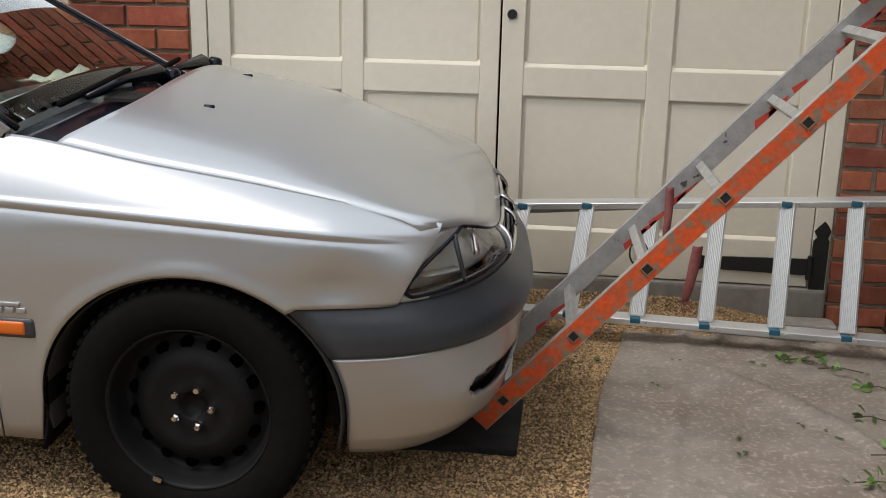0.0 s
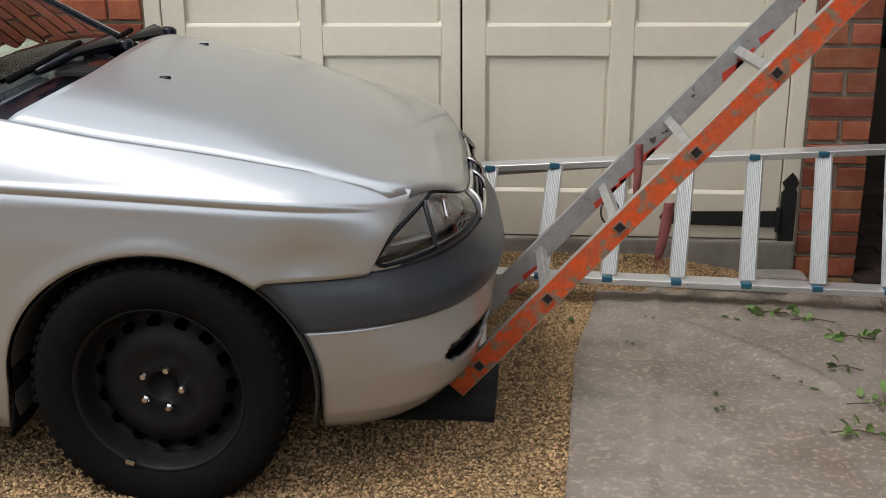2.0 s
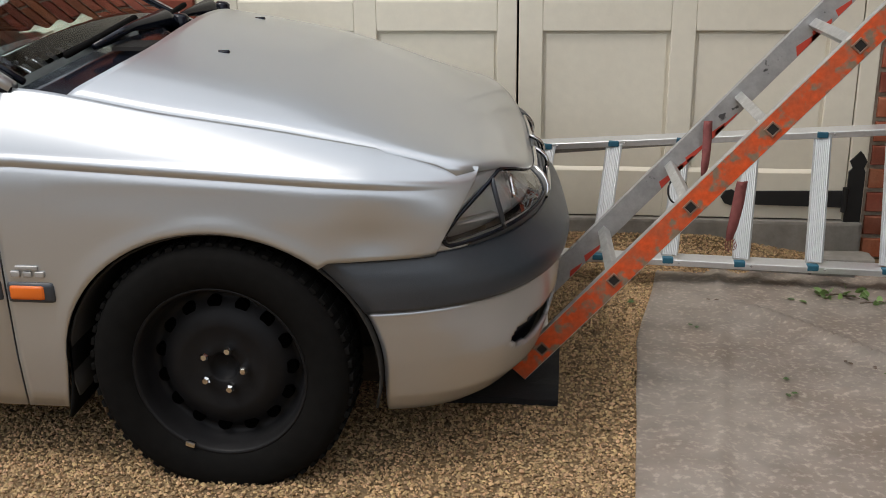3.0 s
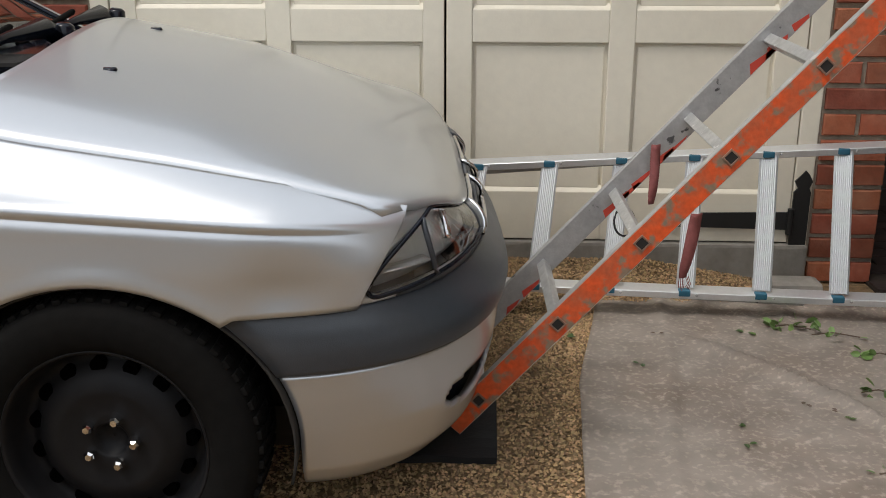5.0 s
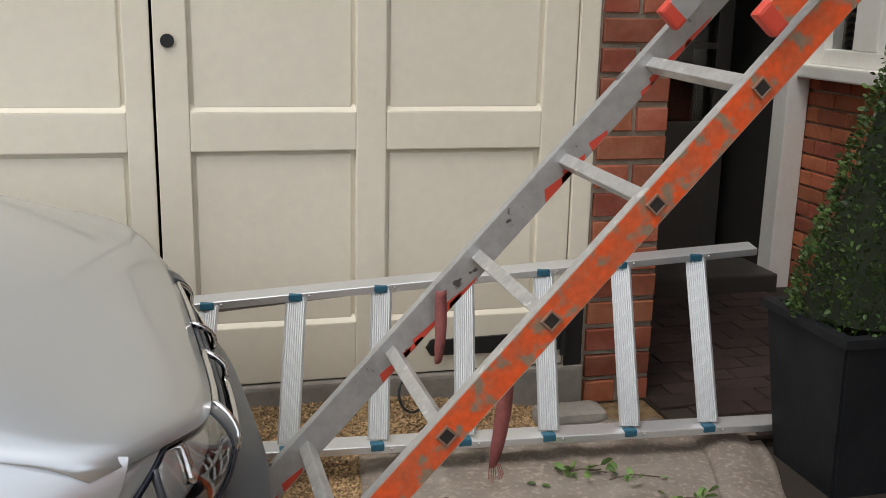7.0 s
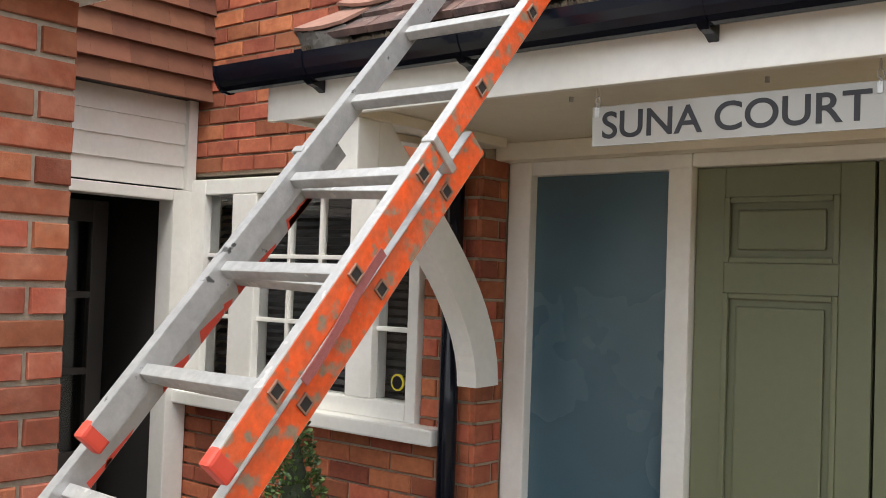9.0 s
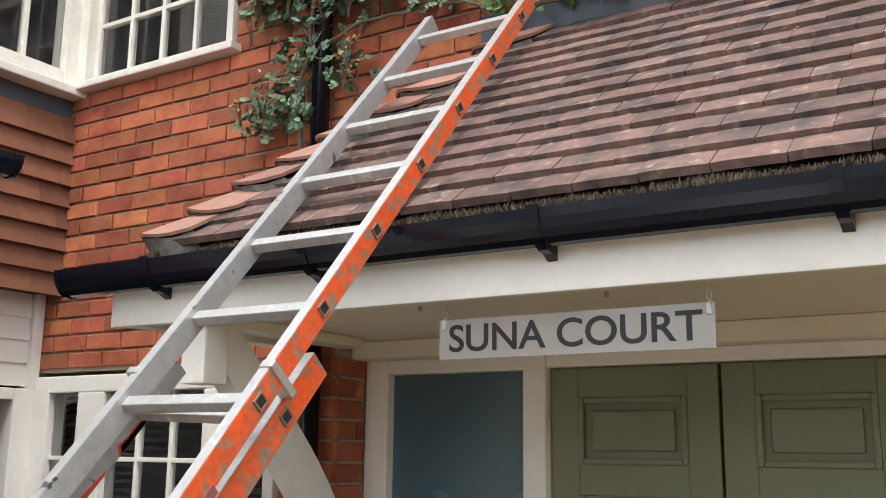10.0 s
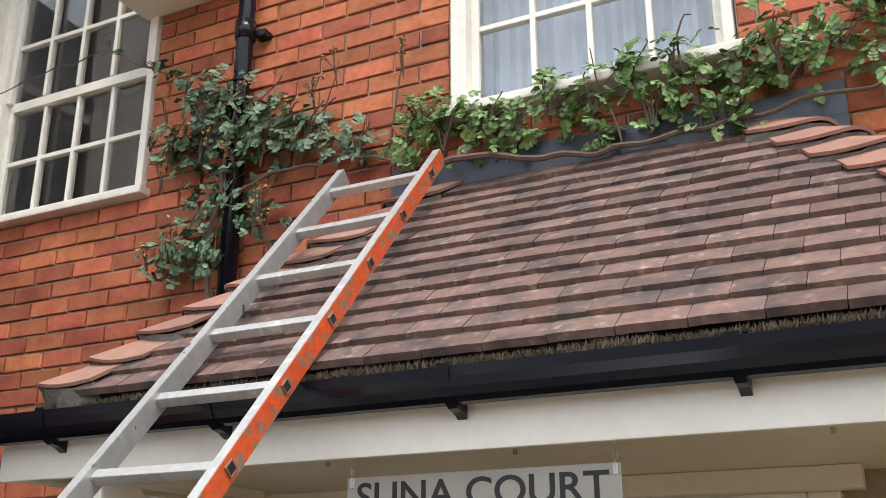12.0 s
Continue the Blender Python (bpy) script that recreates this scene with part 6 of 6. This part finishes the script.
def lay_bricks(wall, face, spans, course, length, joint, mat, mat_rest, near, bond="stretcher", z_from=0.0):
    """Lay courses over rectangles (u0, u1, z0, z1) of a wall face; face(u, z) gives the pose. Bricks inside near() are objects, the rest one mesh."""
    h = course - joint
    stock = {}
    rest_v, rest_f = [], []
    made = 0
    for u0, u1, z0, z1 in spans:
        n0, n1 = math.ceil((z0 - z_from) / course - 0.4), math.floor((z1 - z_from) / course + 0.4)
        for c in range(n0, n1):
            z = z_from + (c + 0.5) * course
            if bond == "pier":
                cuts = [u0, u1] if c % 2 else [u0, (u0 + u1) / 2 + 0.004, u1]
            else:
                cuts = [u0]
                k = math.floor((u0 - (length / 2 if c % 2 else 0)) / length) + 1
                u = k * length + (length / 2 if c % 2 else 0)
                while u < u1 - 0.03:
                    if u - u0 > 0.03:
                        cuts.append(u)
                    u += length
                cuts.append(u1)
            for a, b in zip(cuts, cuts[1:]):
                w = b - a - joint
                key = round(w * 50) / 50
                if near((a + b) / 2, z) and made < 300:
                    v = random.randrange(3)
                    if (key, v) not in stock:
                        stock[(key, v)] = brick_mesh("brick", mat, (key, 0.03, h), v + int(key * 1000))
                    o = new("brick", stock[(key, v)])
                    o.parent = wall
                    o.matrix_local = face((a + b) / 2, z + random.uniform(-0.001, 0.001)) @ Matrix.Translation((0, random.uniform(-0.002, 0.0025), 0))
                    o.scale = (w / key, 1, 1)
                    made += 1
                else:
                    m = face((a + b) / 2, z)
                    dep = random.uniform(-0.002, 0.0025)
                    k = len(rest_v)
                    e = 0.0035
                    for hw, hh, y in ((w / 2, h / 2, 0.03), (w / 2, h / 2, e + dep), (w / 2 - e, h / 2 - e, dep)):
                        for sx, sz in ((-1, -1), (1, -1), (1, 1), (-1, 1)):
                            rest_v.append(tuple(m @ Vector((sx * hw + random.uniform(-0.001, 0.001), y, sz * hh + random.uniform(-0.001, 0.001)))))
                    for r in (0, 4):
                        for i in range(4):
                            j = (i + 1) % 4
                            rest_f.append((k + r + i, k + r + j, k + r + 4 + j, k + r + 4 + i))
                    rest_f.append((k + 8, k + 9, k + 10, k + 11))
    if rest_v:
        me_r = bpy.data.meshes.new("bricks")
        me_r.from_pydata(rest_v, [], rest_f)
        me_r.materials.append(mat_rest)
        o = tagged(new("bricks", me_r), kind="stuff")
        o.parent = wall


def face_y(y):
    return lambda u, z: pose(u, y, z)


def face_x(x):
    return lambda u, z: pose(x, u, z, 0, 0, -90)


lay_bricks(pier, face_y(GY - 0.006), [(1.332, 1.580, 0, 2.33)], 0.0905, 0.25, 0.018, M["pier_brick"], M["pier_brick"], lambda u, z: True, "pier")
lay_bricks(pier, lambda u, z: pose(1.580, u, z, 0, 0, 90), [(GY + 0.03, 4.75, 0, 2.33)], 0.0905, 0.25, 0.014, M["pier_brick"], M["brick_far"], lambda u, z: False)
lay_bricks(jamb, face_y(GY - 0.006), [(-1.75, -1.236, 0, 2.33)], 0.0905, 0.25, 0.014, M["brick"], M["brick_far"], lambda u, z: z > 0.8)
lay_bricks(house, face_x(WX), [(3.87, 5.50, 0, 1.0), (3.87, 4.105, 1.0, 2.02), (3.87, 5.56, 2.02, 2.60), (0.3, 5.45, 2.60, 3.2625),
                               (3.06, 4.43, 3.2625, 5.2), (0.3, 2.08, 3.2625, 5.2), (2.08, 3.06, 4.65, 5.2)],
           0.0725, 0.212, 0.010, M["brick"], M["brick_far"], lambda u, z: (u > 3.0 and 3.05 < z < 4.3) or (u > 4.1 and 2.4 < z < 3.3))
return_wall = setting("wall_porch_return", boxes([((WX + 0.03, 3.862, 0), (DX + 0.08, 3.885, 2.05))]), M["mortar"], "red brick return beside the porch doors")
lay_bricks(return_wall, lambda u, z: pose(u, 3.853, z), [(WX + 0.004, DX - 0.02, 0, 2.02)], 0.0725, 0.212, 0.010, M["brick"], M["brick_far"], lambda u, z: False)


# hanging tiles
for r in range(8):
    z = 2.36 + r * 0.098
    for k in range(9):
        x0 = 1.22 + k * 0.185 + (0.092 if r % 2 else 0)
        x1 = min(x0 + 0.1842, WX)
        if x1 - x0 < 0.02:
            continue
        o = part("tile", extrude_profile([(HUNGY - 0.026, z - 0.012), (HUNGY - 0.012, z - 0.014), (HUNGY + 0.018, z + 0.105), (HUNGY + 0.006, z + 0.107)], "x", x0, x1), M["hung"], hung_wall)

# porch roof
ang = math.atan(PITCH)
UP = Vector((math.cos(ang), 0, math.sin(ang)))
NRM = Vector((-math.sin(ang), 0, math.cos(ang)))
SLOPE = (WX - EAVE_X) / math.cos(ang)
roof = tagged(part("roof_porch", surface([[Vector((EAVE_X, lerp(HIP_R, HIP_L, j / 4), EAVE_Z - 0.02)) + Vector((0, 0, 0)) if i == 0 else Vector((WX, lerp(HIP_R + WX - EAVE_X, HIP_L - (WX - EAVE_X), j / 4), TOP_Z - 0.02)) for j in range(5)] for i in range(2)], 0.02), M["dark"]), "brown plain clay tile porch roof with hipped ends", "roof", kind="structure")
part("roof_end", surface([[(EAVE_X, HIP_L, EAVE_Z - 0.02), (WX, HIP_L, EAVE_Z - 0.02)], [(WX - 0.02, HIP_L - (WX - EAVE_X) + 0.02, TOP_Z - 0.04), (WX, HIP_L - (WX - EAVE_X) + 0.02, TOP_Z - 0.04)]], 0.02), M["tile"], roof)
ROWS_N = 13
gauge = SLOPE / ROWS_N
TW = 0.152
tile_stock = []
for v in range(4):
    rnd = random.Random(40 + v)
    bm = bmesh.new()
    w, ln, th = TW - 0.003, 0.150, 0.020
    cam_z = [0.0, 0.001, 0.0013, 0.001, 0.0]
    front, backr = [], []
    top_rows = []
    for s in (0, 0.5, 1):
        top_rows.append([(s * ln + (rnd.uniform(-0.002, 0.002) if s == 0 else 0), (j / 4 - 0.5) * w, th + cam_z[j]) for j in range(5)])
    bm2 = surface(top_rows)
    bm2.normal_update()
    bmesh.ops.solidify(bm2, geom=bm2.faces[:], thickness=th)
    tile_stock.append(mesh_of(bm2, M["tile"], "tile"))
    bm.free()
for r in range(ROWS_N):
    s = r * gauge
    run = s * math.cos(ang)
    ya, yb = HIP_R + run + 0.05, HIP_L - run - 0.05
    off = (TW / 2 if r % 2 else 0) + random.uniform(-0.01, 0.01)
    y = math.floor((ya - off) / TW) * TW + off + TW / 2
    while y < yb + TW / 2:
        ca, cb = max(y - TW / 2, ya), min(y + TW / 2, yb)
        if cb - ca > 0.025:
            o = new("tile", random.choice(tile_stock))
            o.parent = roof
            tilt = 0.17
            base_p = Vector((EAVE_X, 0, EAVE_Z)) + UP * (s - 0.02) + NRM * (0.006 + random.uniform(0, 0.003))
            o.matrix_local = Matrix.Translation((base_p.x, (ca + cb) / 2, base_p.z)) @ Matrix.Rotation(-ang + tilt, 4, 'Y') @ Matrix.Rotation(random.gauss(0, 0.006), 4, 'Z')
            o.scale = (1, (cb - ca) / TW, 1)
        y += TW


# bonnet tiles up the hips, bedded in cement
FALL = 0.56       # how steeply both roof planes drop away from the hip line


def hip_line(y):
    return 0.030 - FALL * (math.sqrt(y * y + 0.0016) - 0.04)


bonnet_rows = []
for u in np.linspace(0, 1, 6):
    row = []
    for y in np.linspace(-1, 1, 15):
        yy = y * lerp(0.160, 0.10, u)
        row.append((lerp(0.165 * (1 - math.sqrt(1 - 0.94 * y * y)), 0.27, u), yy, hip_line(yy) + 0.010 * (1 - u)))
    bonnet_rows.append(row)
bt = mesh_of(surface(bonnet_rows, 0.010), M["bonnet"], "bonnet_tile", False)
bed_rows = []
for h in (0.004, -0.02, -0.045, -0.075):
    bed_rows.append([(0.165 * (1 - math.sqrt(1 - 0.94 * y * y)) + 0.006 + 0.004 * math.sin(19 * y + 60 * h), y * 0.157, hip_line(y * 0.157) + h + 0.003 * math.sin(31 * y)) for y in np.linspace(-1, 1, 15)])
bed = mesh_of(surface(bed_rows, 0.02), M["cement"], "cement_bed")
for sgn, y_start in ((-1, HIP_L), (1, HIP_R)):
    hip_dir = Vector((1, sgn, PITCH)).normalized()
    length = (WX - EAVE_X) * math.sqrt(2 + PITCH ** 2)
    upv = Vector((-1, -sgn, 2 / PITCH)).normalized()
    lat = upv.cross(hip_dir)
    rot = Matrix((hip_dir, lat, upv)).transposed().to_4x4() @ Matrix.Rotation(0.145, 4, 'Y')
    n = 9
    for k in range(n):
        p = Vector((EAVE_X, y_start, EAVE_Z)) + hip_dir * (length * (k + 0.02) / n) + upv * 0.018
        turn_m = Matrix.Rotation(random.gauss(0, 0.03), 4, 'X')
        o = new("bonnet_tile", bt)
        o.parent = roof
        o.matrix_local = Matrix.Translation(p) @ rot @ turn_m
        c = new("cement_bed", bed)
        c.parent = roof
        c.matrix_local = Matrix.Translation(p) @ rot @ turn_m

# moss and debris along the eaves
verts, faces = [], []
for i in range(6000):
    y = random.uniform(HIP_R, HIP_L)
    hgt = random.uniform(0.008, 0.026) * (0.7 + 0.6 * noise.noise((y * 5, 0, 0)))
    x = EAVE_X - 0.022 + random.uniform(-0.010, 0.012)
    z = EAVE_Z - 0.012 + random.uniform(-0.006, 0.006)
    w = random.uniform(0.0006, 0.0022)
    lean = random.gauss(0, 0.006)
    k = len(verts)
    verts += [(x, y - w, z), (x, y + w, z), (x - 0.003, y + lean, z + hgt), (x + 0.004, y, z)]
    faces += [(k, k + 1, k + 2), (k + 1, k + 3, k + 2), (k + 3, k, k + 2)]
me = bpy.data.meshes.new("eaves_debris")
me.from_pydata(verts, [], faces)
me.materials.append(M["moss"])
tagged(new("eaves_debris", me), "brown moss and needles along the tile edge", "debris", kind="stuff")
for i in range(34):
    y, s = random.uniform(1.5, 3.6), random.uniform(0.08, 0.95) * SLOPE
    if not HIP_R + s < y < HIP_L - s:
        continue
    p = Vector((EAVE_X, y, EAVE_Z)) + UP * s + NRM * 0.034
    bm = bmesh.new()
    big = i < 4
    leaf_mesh(bm, Matrix.Translation(p) @ Matrix.Rotation(-ang, 4, 'Y') @ Matrix.Rotation(random.uniform(0, 6), 4, 'Z'), 0.045 if big else random.uniform(0.008, 0.018))
    leaf_mesh(bm, Matrix.Translation(p + NRM * 0.004) @ Matrix.Rotation(-ang, 4, 'Y') @ Matrix.Rotation(random.uniform(0, 6), 4, 'Z'), 0.03 if big else 0.010)
    tagged(part("fallen_leaf", bm, M["rose_leaf_blue"] if big else M["seed"]), "small leaf lying on the roof tiles", "leaf", "leaves on the roof")

# garage roof tiles above its gutter
groof = setting("roof_garage", boxes([((-1.75, 4.25, 2.47), (1.62, 4.9, 2.50))]), M["dark"], "brown plain clay tile garage roof", "roof")
for r in range(6):
    for k in range(21):
        x0 = -1.7 + k * 0.165 + (0.08 if r % 2 else 0)
        y, z = 4.20 + r * 0.085, 2.53 + r * 0.075
        x1 = min(x0 + 0.162, 1.70)
        if x1 > x0 + 0.02:
            part("tile", extrude_profile([(y, z), (y - 0.008, z + 0.012), (y + 0.12, z + 0.100), (y + 0.13, z + 0.09)], "x", x0, x1), M["tile"], groof)

# paving of the porch, brick pavers
pv = [mesh_of(boxes([((-0.098, -0.046, -0.02), (0.098, 0.046, 0.0))], 0.004), M["paver"], "paver") for v in range(2)]
count = 0
for j in range(28):
    for i in range(9):
        x, y = 1.66 + i * 0.203 + (0.10 if j % 2 else 0), 2.9 + j * 0.098
        if x > 2.75 or (abs(x - 1.895) < 0.26 and abs(y - 3.715) < 0.2) or y > 5.4:
            continue
        o = new("paver", pv[0])
        o.parent = porch_floor
        o.matrix_local = pose(x, y, 0.022 + random.uniform(-0.002, 0.002), random.gauss(0, 0.6), random.gauss(0, 0.6), random.gauss(0, 0.8))
        count += 1


# loose gravel
def stones(name, spots, label):
    base = np.array([(1, 0, 0), (-1, 0, 0), (0, 1, 0), (0, -1, 0), (0, 0, 1), (0.1, 0.1, -1)], float)
    fc = np.array([(0, 2, 4), (2, 1, 4), (1, 3, 4), (3, 0, 4), (2, 0, 5), (1, 2, 5), (3, 1, 5), (0, 3, 5)])
    rng = np.random.RandomState(5)
    n = len(spots)
    sc = rng.uniform(0.0030, 0.0066, (n, 1, 1)) * rng.uniform(0.6, 1.25, (n, 1, 3)) * np.array([1, 1, 0.75])
    v = base[None] * sc
    v += rng.normal(0, 0.0009, v.shape)
    a = rng.uniform(0, 2 * np.pi, n)
    ca, sa = np.cos(a)[:, None], np.sin(a)[:, None]
    x, y = v[:, :, 0] * ca - v[:, :, 1] * sa, v[:, :, 0] * sa + v[:, :, 1] * ca
    v = np.stack([x, y, v[:, :, 2]], 2) + np.array(spots)[:, None, :]
    f = (fc[None] + 6 * np.arange(n)[:, None, None]).reshape(-1, 3)
    me_s = bpy.data.meshes.new(name)
    me_s.from_pydata(v.reshape(-1, 3).tolist(), [], f.tolist())
    me_s.materials.append(M["stone"])
    return tagged(new(name, me_s), label, "gravel", kind="stuff")


def bank_z(x, y):
    """The gravel rises a little towards the garage threshold."""
    return 0.085 * min(1, max(0, (y - 4.0) / 0.3)) ** 1.3 * min(1, max(0, (1.25 - x) / 0.5))


tagged(part("gravel_bank", surface([[(x, y, bank_z(x, y) - 0.001 * (y < 4.0)) for x in np.linspace(-1.2, 1.33, 30)] for y in np.linspace(3.95, 4.322, 12)]), M["gravel"]), "gravel banked against the garage threshold", "gravel", kind="structure")
rng = np.random.RandomState(11)
spots = []
for x0, x1, y0, y1, n in ((-1.35, 0.62, 1.9, 3.2, 52000), (0.0, 0.72, 3.2, 4.22, 17000), (0.5, 1.33, 4.0, 4.32, 9000), (0.0, 0.6, 4.2, 4.32, 2500), (0.42, 1.4, 2.3, 4.0, 42000)):
    for x, y in zip(rng.uniform(x0, x1, n), rng.uniform(y0, y1, n)):
        spots.append((x, y, bank_z(x, y) + rng.uniform(0.0, 0.008)))
stones("loose_gravel", spots, "loose golden pea gravel on the drive")
